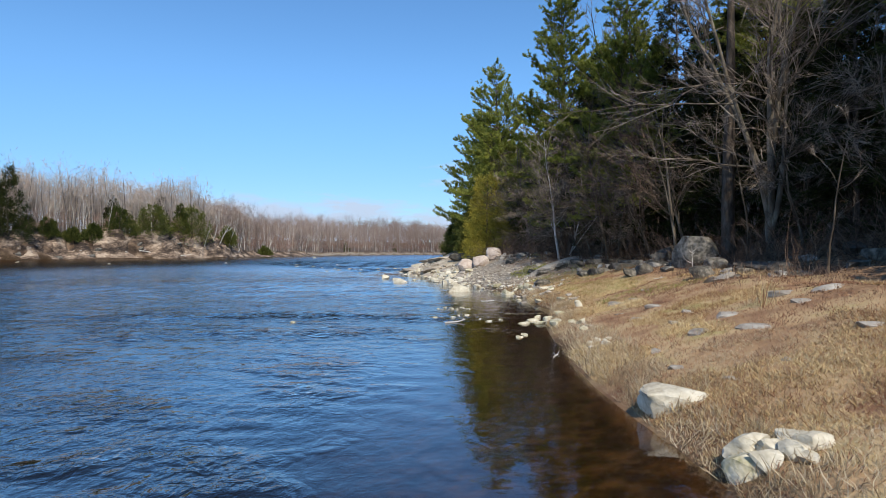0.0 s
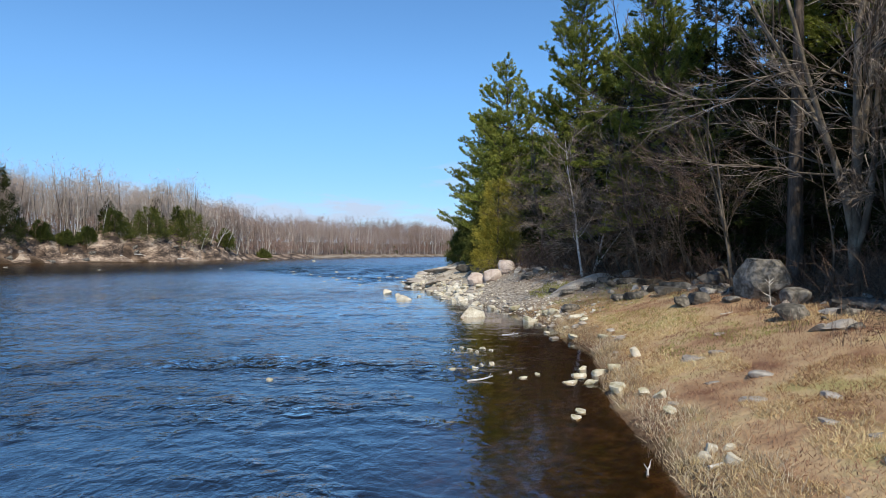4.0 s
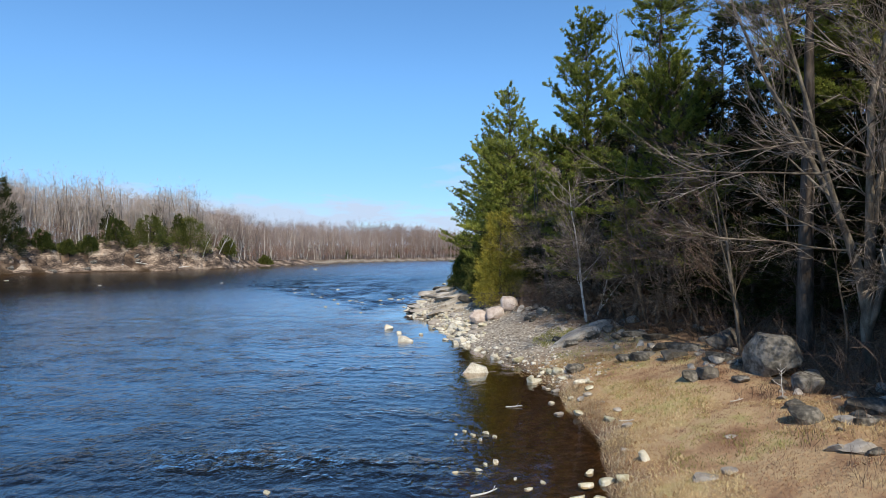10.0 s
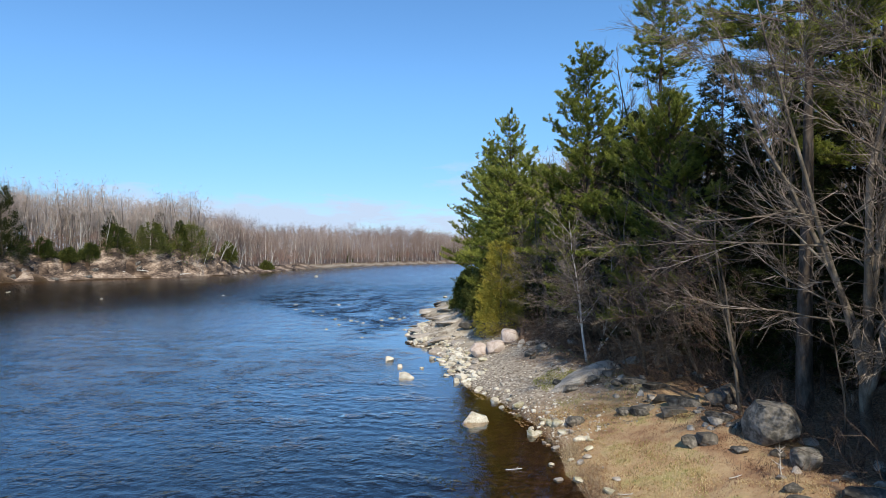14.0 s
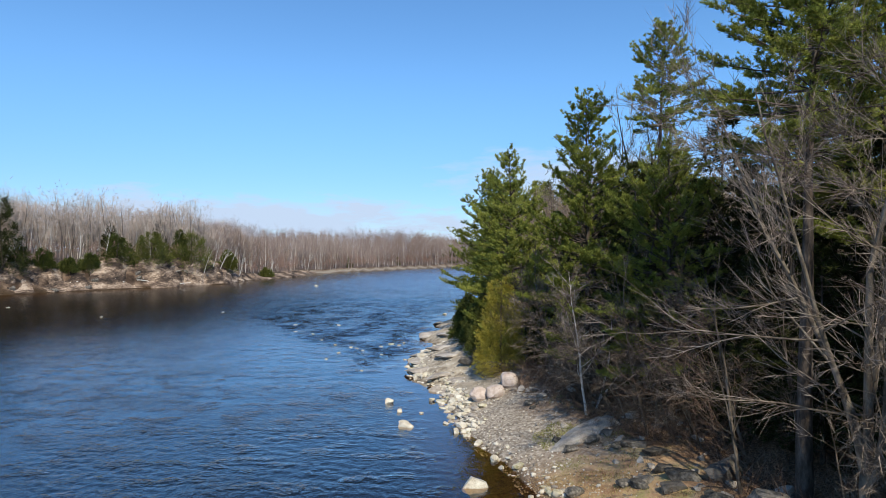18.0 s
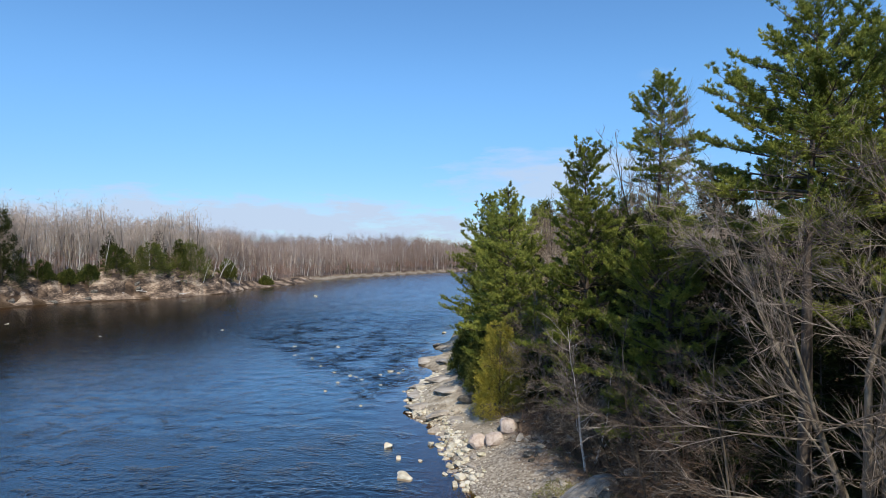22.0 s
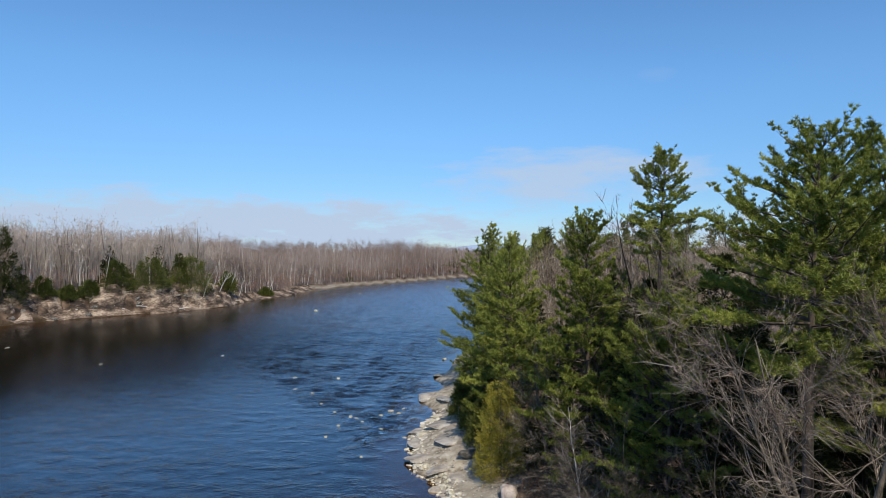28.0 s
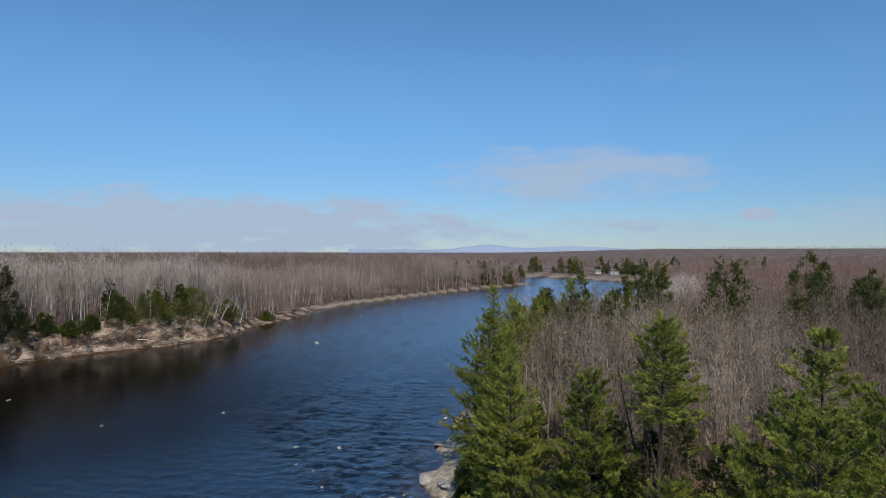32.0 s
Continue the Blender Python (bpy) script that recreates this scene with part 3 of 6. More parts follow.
def build_water():
    near_box, far_box = (-26.0, 6.0, -6.0, 42.0), (-60.0, 6.0, -6.0, 150.0)
    fx, fy, fq = sheet(np.linspace(-26, 6, 257), np.linspace(-6, 42, 321))
    edge = np.minimum.reduce([fx + 26, 6 - fx, fy + 6, 42 - fy])
    fz = ripples(fx, fy, liveliness(fx, fy), 0.42, 2.6, 0.0030) * smooth(edge, 0, 5.0)
    mx, my, mq = sheet(np.linspace(-60, 6, 133), np.linspace(-6, 150, 313), near_box)
    edge = np.minimum.reduce([mx + 60, 6 - mx, 150 - my, np.where(mx < -26, 9.0, my - 42)])
    mz = ripples(mx, my, liveliness(mx, my), 1.4, 2.2, 0.0028) * smooth(edge, 0, 8.0) * smooth(np.maximum(-26 - mx, my - 42), 0, 5)
    outer = lambda lo, hi, far0, far1, n, k: np.concatenate([lo - far0 * np.linspace(1, 0, n)[:-1] ** 3, np.linspace(lo, hi, k), hi + far1 * np.linspace(0, 1, n)[1:] ** 3])
    ox, oy, oq = sheet(outer(-60, 6, 1900, 1900, 60, 34), outer(-6, 150, 500, 1200, 60, 79), far_box)
    v = np.concatenate([np.stack(g, -1).reshape(-1, 3) for g in ((fx, fy, fz), (mx, my, mz), (ox, oy, 0 * ox))])
    me = mesh_of("water", v, np.concatenate([fq, mq + fx.size, oq + fx.size + mx.size]), water_material(), True)
    off = -inland(v[:, 0], v[:, 1])
    me.attributes.new("riffle", "FLOAT", "POINT").data.foreach_set("value", np.ascontiguousarray(liveliness(v[:, 0], v[:, 1]), np.float32))
    far = smooth(np.hypot(v[:, 0], v[:, 1] - 5), 16, 90)
    choppy = 0.04 + far * (0.03 + 0.15 * smooth(v[:, 0], -80, -25)) * smooth(off, 1.0, 7.0)
    me.attributes.new("choppy", "FLOAT", "POINT").data.foreach_set("value", np.ascontiguousarray(choppy, np.float32))
    # how much sky the water reflects, painted weaker from 60 m out
    sheen = 1 - 0.74 * smooth(np.hypot(v[:, 0], v[:, 1]), 60, 110) * (1 - 0.65 * smooth(v[:, 0], -50, -8)) * (1 - 0.6 * smooth(v[:, 1], 110, 220))
    # a ring from 7 to 34 m has its reflection painted down too
    sheen = sheen * (1 - 0.2 * smooth(np.hypot(v[:, 0], v[:, 1]), 7, 13) * (1 - smooth(np.hypot(v[:, 0], v[:, 1]), 18, 34)))
    me.attributes.new("sheen", "FLOAT", "POINT").data.foreach_set("value", np.ascontiguousarray(sheen, np.float32))
    tagged(new("water", me), "dark blue river, rippled, brown in the shallows", "river", kind="structure")


build_ground()
build_cliff()
build_water()


# ---- trees ----
def grow(p, way, length, r0, r1, k, bend, lift, rng):
    """Lines that wander from p along way and turn up by lift: points (n, k+1, 3) and radii."""
    n = len(p)
    pts, d = [p], unit(way)
    step = np.reshape(length, (-1, 1)) / k
    for _ in range(k):
        d = unit(d + rng.normal(size=(n, 3)) * bend + np.array([0, 0, 1.0]) * lift)
        pts.append(pts[-1] + d * step)
    f = np.linspace(0, 1, k + 1)[None]
    return np.stack(pts, 1), np.reshape(r0, (-1, 1)) * (1 - f) + np.reshape(r1, (-1, 1)) * f


def along(pts, which, s):
    """Points and directions at the share s of the lines numbered which."""
    k = pts.shape[1] - 1
    a = np.minimum((s * k).astype(int), k - 1)
    f = (s * k - a)[:, None]
    p0, p1 = pts[which, a], pts[which, a + 1]
    return p0 * (1 - f) + p1 * f, unit(p1 - p0)


def sprout(pts, per, lo, hi, spread, rng):
    """Starts of side shoots on each of the lines: parent number, share, point and way."""
    which = np.repeat(np.arange(len(pts)), per)
    s = rng.uniform(lo, hi, len(which))
    p, d = along(pts, which, s)
    side = unit(np.cross(d, rng.normal(size=d.shape)))
    a = np.radians(rng.uniform(*spread, len(which)))[:, None]
    return which, s, p, d * np.cos(a) + side * np.sin(a)


def pine_geometry(rng, tall, clear, reach, thick, lobes=5, gap=0.8, tufts=7.0, size=1.0, droop=0.0, shape=0.85, count=30):
    """A white pine: trunk, whorls of limbs that sweep up at the tip, flat fans of branchlets, and brushes of needles on them."""
    trunk, tr = grow(np.array([[0, 0, -0.5]]), np.array([[0, 0, 1.0]]), [tall + 0.4], [thick], [0.02], 14, 0.012, 0.1, rng)
    starts, ways, lens = [], [], []
    z = clear * tall
    while z < tall * 0.985:
        rel = (z - clear * tall) / (tall * (1 - clear))
        prof = (0.6 + 0.4 * smooth(rel, 0, 0.22)) * (1 - rel) ** shape + 0.05
        turn = rng.uniform(0, 6.28)
        n = rng.integers(lobes - 1, lobes + 2)
        for k in range(n):
            az = turn + (k + rng.uniform(-0.35, 0.35)) * 6.283 / n
            el = radians(-7 + 58 * rel**1.7 + rng.normal() * 7)
            starts.append(z + rng.normal() * 0.1)
            ways.append((math.cos(az) * math.cos(el), math.sin(az) * math.cos(el), math.sin(el)))
            lens.append(reach * prof * rng.uniform(0.5, 1.18))
        z += gap * rng.uniform(0.75, 1.3) * (1.0 - 0.4 * rel)
    starts, ways, lens = np.array(starts), np.array(ways), np.maximum(np.array(lens), 0.3)
    share = np.clip((starts + 0.5) / (tall + 0.4), 0, 0.999)
    p, _ = along(trunk, np.zeros(len(share), int), share)
    rad = np.clip(0.012 + 0.012 * lens, 0.01, 0.07)
    limbs, lr = grow(p, ways, lens, rad, [0.006] * len(lens), 6, 0.07, 0.07 - droop, rng)
    # branchlets, to both sides of each limb and past its tip
    per = np.maximum((lens * 5.0 / size ** 0.5).astype(int), 5)
    which = np.repeat(np.arange(len(lens)), per)
    s = 1 - 0.78 * rng.random(len(which)) ** 1.1
    q, d = along(limbs, which, s)
    side = unit(np.cross(d, np.array([0, 0, 1.0]))) * rng.choice([-1.0, 1.0], len(which))[:, None]
    a = np.radians(rng.uniform(18, 62, len(which)))[:, None]
    ln = lens[which] * (0.30 * (1.05 - s) + 0.10) * rng.uniform(0.7, 1.3, len(which)) + 0.16 * size
    twig, wr = grow(q, d * np.cos(a) + side * np.sin(a), ln, np.full(len(q), 0.010), np.full(len(q), 0.004), 3, 0.08, 0.13 - droop * 2, rng)
    # brushes of needles along the outer part of the branchlets
    nb = np.maximum((ln * tufts / size).astype(int), 2)
    on = np.repeat(np.arange(len(ln)), nb)
    c, cd = along(twig, on, 1 - 0.8 * rng.random(len(on)) ** 1.2)
    c = c + rng.normal(size=c.shape) * 0.035 * size
    m = len(c) * count
    c8, d8 = np.repeat(c, count, 0), np.repeat(cd, count, 0)
    out = unit(rng.normal(size=(m, 3)) * (0.8, 0.8, 0.6) + d8 * 0.75 + np.array([0, 0, 0.45 - droop * 3]))
    long = np.repeat(rng.uniform(0.13, 0.22, len(c)), count) * size * rng.uniform(0.7, 1.15, m)
    fol = blades(c8, out, long, rng.uniform(0.028, 0.046, m) * size, rng)
    return tubes(trunk, tr, 8), join([tubes(limbs, lr, 3), blades(q, twig[:, -1] - q, ln, np.full(len(q), 0.022), rng)]), fol


def pine(name, label, rng, mat, at=(0, 0, 0), turn=0.0, group="", bark=None, category="pine tree", **kw):
    root = tagged(new(name), label, category, group)
    (tv, tf), (bv, bf), (nv, nf) = pine_geometry(rng, **kw)
    part("trunk", mesh_of("pine_trunk", tv, tf, bark or pine_bark, True), root)
    tagged(part("branchwork", mesh_of("pine_limbs", bv, bf, bark or pine_bark, True), root), kind="stuff")
    tagged(part("crown", mesh_of("pine_crown", nv, nf, mat), root), kind="stuff")
    root.matrix_world = pose(*at, 0, 0, turn)
    return root


def cone_geometry(rng, tall, reach, dense, size=1.0, base=0.05, fat=0.75):
    """A cedar or spruce: a stem inside an uneven cone of upturned lobes, each lobe a cluster of small sprays."""
    trunk, tr = grow(np.array([[0, 0, -0.4]]), np.array([[0, 0, 1.0]]), [tall + 0.3], [0.045 * reach + 0.05], [0.01], 8, 0.015, 0.1, rng)
    lobes = max(int(dense / 26), 12)
    rel = 1 - (rng.random(lobes) * 0.995) ** 0.68
    az = rng.uniform(0, 2 * np.pi, lobes)
    full = 0.68 + 0.62 * fbm(az * 1.3 + 7, rel * tall * 0.7, 2, 31)
    r = reach * (1 - rel) ** fat * full * (0.45 + 0.5 * rng.random(lobes) ** 0.6) * smooth(rel + 0.14, 0, 0.2)
    z = tall * (base + (1 - base) * rel)
    q = np.stack([np.cos(az) * r, np.sin(az) * r, z], 1)
    out = np.stack([np.cos(az), np.sin(az), np.full(lobes, 0.5)], 1)
    wide = reach * rng.uniform(0.13, 0.26, lobes) * (1.1 - 0.6 * rel)
    n = np.repeat(np.arange(lobes), 26)
    drift = rng.normal(size=(len(n), 3)) * (0.55, 0.55, 0.75) + out[n] * 0.35
    c = q[n] + drift * wide[n][:, None]
    c4 = np.repeat(c, 4, 0)
    o4 = np.repeat(out[n] * 0.7 + drift * 0.5, 4, 0)
    m = len(c4)
    fol = blades(c4 + rng.normal(size=(m, 3)) * 0.05 * size, o4 + rng.normal(size=(m, 3)) * 0.5 + np.array([0, 0, 0.25]), rng.uniform(0.12, 0.28, m) * size, rng.uniform(0.035, 0.075, m) * size, rng)
    return tubes(trunk, tr, 6), fol


def conifer(name, label, rng, mat, at, group="", category="conifer", **kw):
    root = tagged(new(name), label, category, group)
    (tv, tf), (nv, nf) = cone_geometry(rng, **kw)
    part("trunk", mesh_of("conifer_trunk", tv, tf, pine_bark, True), root)
    tagged(part("crown", mesh_of("conifer_crown", nv, nf, mat), root), kind="stuff")
    root.matrix_world = pose(*at)
    return root


def bare_geometry(rng, tall, thick, reach, limbs=14, subs=7, twigs=7, low=0.22, lean=(0, 0), lift=0.06, open_=(35, 70), fine=1.0, forks=0, bias=(0, 0, 0), broom=(14, 38)):
    """A leafless tree: trunk (with forks), limbs that reach to the light, and brooms of branches and twigs swept along them."""
    way = unit(np.array([[lean[0], lean[1], 1.0]]))
    trunk, tr = grow(np.array([[0, 0, -0.4]]), way, [tall * 0.93], [thick], [thick * 0.1], 9, 0.075, 0.05, rng)
    stems, sr = trunk, tr
    if forks:
        w, s, p, d = sprout(trunk, forks, 0.04, 0.28, (6, 19), rng)
        f, fr = grow(p, d + np.array([lean[0], lean[1], 0]), tall * rng.uniform(0.55, 0.85, len(p)), np.full(len(p), thick * 0.62), np.full(len(p), thick * 0.1), 9, 0.06, 0.06, rng)
        stems, sr = np.concatenate([trunk, f]), np.concatenate([tr, fr])
    w, s, p, d = sprout(stems, limbs, low, 0.98, open_, rng)
    ln = reach * rng.uniform(0.55, 1.15, len(p)) * (1.12 - 0.62 * s)
    rr = np.clip(thick * 0.30 * (1.05 - s), 0.012, 0.2)
    l1, r1 = grow(p, d + np.array(bias) * rng.uniform(0.3, 1.5, (len(p), 1)), ln, rr, rr * 0.22, 7, 0.11, lift, rng)
    w2, s2, p2, d2 = sprout(l1, subs, 0.2, 1.0, broom, rng)
    ln2 = ln[w2] * rng.uniform(0.25, 0.6, len(p2)) * (1.15 - 0.5 * s2)
    r2 = np.maximum(rr[w2] * 0.34 * (1.1 - 0.6 * s2), 0.0065 * fine)
    l2, q2 = grow(p2, d2, ln2, r2, r2 * 0.5, 4, 0.10, lift * 1.2, rng)
    w3, s3, p3, d3 = sprout(l2, twigs, 0.1, 1.0, broom, rng)
    ln3 = np.clip(ln2[w3] * rng.uniform(0.3, 0.75, len(p3)), 0.2, 1.3)
    return (stems, sr), (l1, r1), (l2, q2), blades(p3, d3 + np.array([0, 0, lift]), ln3, rng.uniform(0.010, 0.017, len(p3)) * fine, rng)


def bare_tree(name, label, rng, at, bark=None, twig=None, group="", turn=0.0, split=False, category="bare tree", **kw):
    root = tagged(new(name), label, category, group)
    (st, sr), (l1, r1), (l2, q2), ends = bare_geometry(rng, **kw)
    bark, twig = bark or grey_bark, twig or twig_mat
    for k in range(len(st)):
        part("trunk" if k == 0 else "stem", mesh_of("bare_trunk", *tubes(st[k:k + 1], sr[k:k + 1], 8), bark, True), root)
    if split:
        for k in range(len(l1)):
            part("limb", mesh_of("bare_limb", *tubes(l1[k:k + 1], r1[k:k + 1], 5), bark, True), root)
    else:
        tagged(part("branchwork", mesh_of("bare_limbs", *tubes(l1, r1, 4), bark, True), root), kind="stuff")
    v, f = join([tubes(l2, q2, 3), ends])
    tagged(part("crown", mesh_of("bare_twigs", v, f, twig), root), kind="stuff")
    root.matrix_world = pose(*at, 0, 0, turn)
    return root


def z_at(x, y):
    return float(land(np.array([x]), np.array([y]))[0])


def stand(x, y, dz=0.0):
    return (x, y, z_at(x, y) + dz)


# the pines that stand out along the near bank
rng = np.random.default_rng(11)
PINES = "white pines on the near bank"
GREEN = "tall white pine, green plumed limbs, on the river bank"
OPEN, HEAVY = "tallest white pine with an open ragged crown", "big white pine with heavy bright green limbs"
# x, y, height of the top over the water, turn, then the form
for x, y, top, label, turn, kw in (
        (6.0, 52.7, 19.9, GREEN, 20, dict(clear=0.05, reach=5.7, thick=0.24, tufts=12, size=1.3, shape=0.66, gap=1.2, lobes=8, count=11)),
        (9.45, 40.1, 21.2, GREEN, 80, dict(clear=0.10, reach=5.4, thick=0.26, tufts=13, size=1.12, shape=0.55, gap=1.15, lobes=8, count=11)),
        (13.3, 38.7, 25.1, OPEN, 140, dict(clear=0.72, reach=3.0, thick=0.30, tufts=12, size=1.1, shape=0.5, gap=0.62, lobes=7, count=11)),
        (13.5, 22.9, 23.2, HEAVY, 10, dict(clear=0.60, reach=4.8, thick=0.32, tufts=13, size=0.98, shape=0.52, gap=0.95, lobes=8, count=11)),
        (17.6, 24.8, 23.7, HEAVY, 200, dict(clear=0.42, reach=5.4, thick=0.30, tufts=13, size=1.0, shape=0.5, gap=1.15, lobes=7, count=11)),
        (12.2, 33.0, 16.4, GREEN, 310, dict(clear=0.2, reach=5.2, thick=0.22, tufts=13, size=1.1, shape=0.58, gap=1.0, lobes=8, count=11)),
        (8.0, 101.0, 23.8, GREEN, 40, dict(clear=0.10, reach=5.2, thick=0.25, tufts=8, size=2.0, gap=1.2, lobes=6, count=9)),
        (13.5, 106.0, 20.0, GREEN, 70, dict(clear=0.15, reach=4.8, thick=0.25, tufts=8, size=2.0, gap=1.2, lobes=6, count=9)),
        (18.6, 109.0, 21.0, GREEN, 110, dict(clear=0.2, reach=4.2, thick=0.25, tufts=8, size=2.0, gap=1.2, lobes=6, count=9)),
        (6.0, 66.0, 18.0, GREEN, 170, dict(clear=0.05, reach=5.4, thick=0.22, tufts=8, size=1.7, shape=0.65, gap=1.1, lobes=7, count=10)),
        (5.6, 80.0, 21.0, GREEN, 270, dict(clear=0.05, reach=6.4, thick=0.25, tufts=8, size=1.9, shape=0.6, gap=1.2, lobes=7, count=10))):
    last = pine("white_pine", label, rng, needle_mat, stand(x, y), turn, PINES, tall=top - z_at(x, y), **kw)
for x, y, s in ((10.8, 92.0, 0.95), (14.6, 97.5, 0.9), (11.2, 101.5, 1.0), (16.5, 103.0, 0.92), (9.0, 86.0, 0.85), (21.5, 104.0, 0.95), (7.4, 73.0, 0.75)):
    copy_thing(last, Matrix.LocRotScale(stand(x, y), Euler((0, 0, x * 3)), (s * 0.85, s * 0.85, s)))

# cedars at the point
conifer("cedar", "yellow-green cedar, dense cone, above the bare rock", rng, cedar_mat, stand(4.35, 47.2, -0.1), tall=7.2, reach=1.9, dense=10000, size=0.7, base=0.0, fat=0.32)
for x, y, h, r in ((3.1, 53.5, 4.2, 1.3), (2.7, 57, 3.8, 1.4), (4.0, 58, 6.2, 1.8), (2.0, 63, 4.0, 1.5), (2.8, 72, 4.5, 1.8), (7.2, 48.5, 4.5, 1.3)):
    conifer("cedar", "olive green cedar leaning over the rocky point", rng, olive_mat, stand(x, y, -0.1), "cedars at the point", tall=h, reach=r, dense=4200, size=0.9, base=0.02)

# bare trees along the edge of the woods
EDGE = "bare trees at the wood's edge"
bare_tree("maple", "large bare grey maple with several stems and long limbs", np.random.default_rng(4), stand(14.1, 20.3), maple_bark, maple_twig_mat, tall=17.5, thick=0.20, reach=6.5, limbs=14, subs=9, twigs=14, low=0.2, forks=4, lean=(-0.06, -0.03), lift=0.025, open_=(42, 88), bias=(-0.7, -0.45, 0.0), broom=(14, 42), split=True, category="maple tree")
bare_tree("maple", "bare spreading maple leaning to the river", rng, stand(11.6, 23.8), grey_bark, red_twig_mat, tall=10.0, thick=0.085, reach=3.8, limbs=10, subs=8, twigs=8, low=0.12, forks=1, lean=(-0.28, -0.1), lift=0.02, open_=(25, 60), bias=(-0.6, -0.15, 0), split=True, category="maple tree")
bare_tree("birch", "slender white birch leaning out of the woods", rng, stand(8.2, 35.2), birch_bark, maple_twig_mat, tall=9.4, thick=0.085, reach=3.2, limbs=20, subs=6, twigs=7, low=0.2, lean=(-0.16, 0), lift=0.07, fine=1.3, category="birch tree")
bare_tree("birch", "forked white birch with one stem bent over", rng, stand(8.9, 36.4), birch_bark, maple_twig_mat, tall=7.4, thick=0.075, reach=3.0, limbs=14, subs=5, twigs=7, low=0.25, lean=(0.35, -0.1), lift=0.0, forks=1, fine=1.3, category="birch tree")
bare_tree("sapling", "pale thin sapling in front of the boulder", rng, stand(9.75, 17.6), birch_bark, tall=1.5, thick=0.022, reach=0.45, limbs=7, subs=2, twigs=2, low=0.35, lift=0.1, category="sapling")
bare_tree("birch", "thin grey birch stem leaning in the shade", rng, stand(12.4, 18.9), grey_bark, tall=6.5, thick=0.05, reach=1.9, limbs=10, subs=5, twigs=5, lean=(-0.16, 0), category="birch tree")
bare_tree("birch", "thin grey stem leaning at the edge of the turf", rng, stand(11.4, 12.4), grey_bark, tall=6.0, thick=0.035, reach=1.6, limbs=9, subs=4, twigs=5, low=0.3, lean=(-0.2, -0.05), category="birch tree")

LEAFLESS = "leafless grey-brown tree leaning from the wood's edge"
kinds = [
    bare_tree("bare_tree", LEAFLESS, rng, stand(11.4, 30.0), group=EDGE, tall=8.0, thick=0.06, reach=3.2, limbs=10, subs=7, twigs=9, low=0.12, forks=2, lean=(-0.22, -0.08), lift=0.0, open_=(35, 80), bias=(-0.6, -0.2, -0.05), broom=(18, 46)),
    bare_tree("bare_tree", LEAFLESS, rng, stand(10.2, 33.5), group=EDGE, tall=7.0, thick=0.055, reach=3.0, limbs=11, subs=7, twigs=9, low=0.1, forks=1, lean=(-0.32, -0.06), lift=0.0, open_=(35, 80), bias=(-0.6, -0.15, -0.05), broom=(18, 46)),
    bare_tree("bare_tree", LEAFLESS, rng, stand(13.6, 27.5), group=EDGE, tall=11.0, thick=0.085, reach=3.6, limbs=13, subs=7, twigs=9, low=0.15, forks=1, lean=(-0.1, -0.05), lift=0.02, open_=(40, 80), bias=(-0.35, -0.15, 0), broom=(18, 46)),
    bare_tree("bare_tree", "tall leafless grey-brown tree in the woods", rng, stand(17.5, 31.0), group=EDGE, tall=14.5, thick=0.15, reach=3.8, limbs=20, subs=7, twigs=7, low=0.3, lift=0.09, open_=(25, 55), fine=1.3),
]
spots = [(9.4, 37.5), (8.4, 41.5), (8.0, 45.0), (12.6, 31.0), (11.2, 34.8), (15.2, 25.6), (16.2, 21.4), (16.8, 18.6), (18.0, 16.8), (9.0, 49.0), (16.2, 39.0), (10.6, 31.6), (12.2, 28.6), (14.6, 18.6), (15.6, 14.2), (9.9, 35.6), (10.6, 38.4)]
for k, (x, y) in enumerate(spots):
    s = rng.uniform(0.75, 1.15)
    copy_thing(kinds[k % 3], Matrix.LocRotScale(stand(x, y), Euler((0, 0, rng.uniform(-0.7, 0.7))), (s, s, s)))

# the woods behind: shaded conifers and tall bare trees
DEEP = "conifers in the woods"
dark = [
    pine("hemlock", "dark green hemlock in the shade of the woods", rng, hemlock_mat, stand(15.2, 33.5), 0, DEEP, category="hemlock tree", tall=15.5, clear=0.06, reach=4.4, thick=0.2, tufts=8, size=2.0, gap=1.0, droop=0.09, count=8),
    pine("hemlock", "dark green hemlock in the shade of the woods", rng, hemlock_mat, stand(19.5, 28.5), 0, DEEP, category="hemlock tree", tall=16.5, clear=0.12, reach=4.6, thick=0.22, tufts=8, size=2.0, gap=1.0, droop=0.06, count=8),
    pine("white_pine", "white pine deep in the woods, green above a bare trunk", rng, needle_mat, stand(22.5, 36.5), 0, DEEP, tall=19.0, clear=0.38, reach=5.0, thick=0.26, tufts=11, size=1.7, gap=1.05, lobes=6, count=10),
]
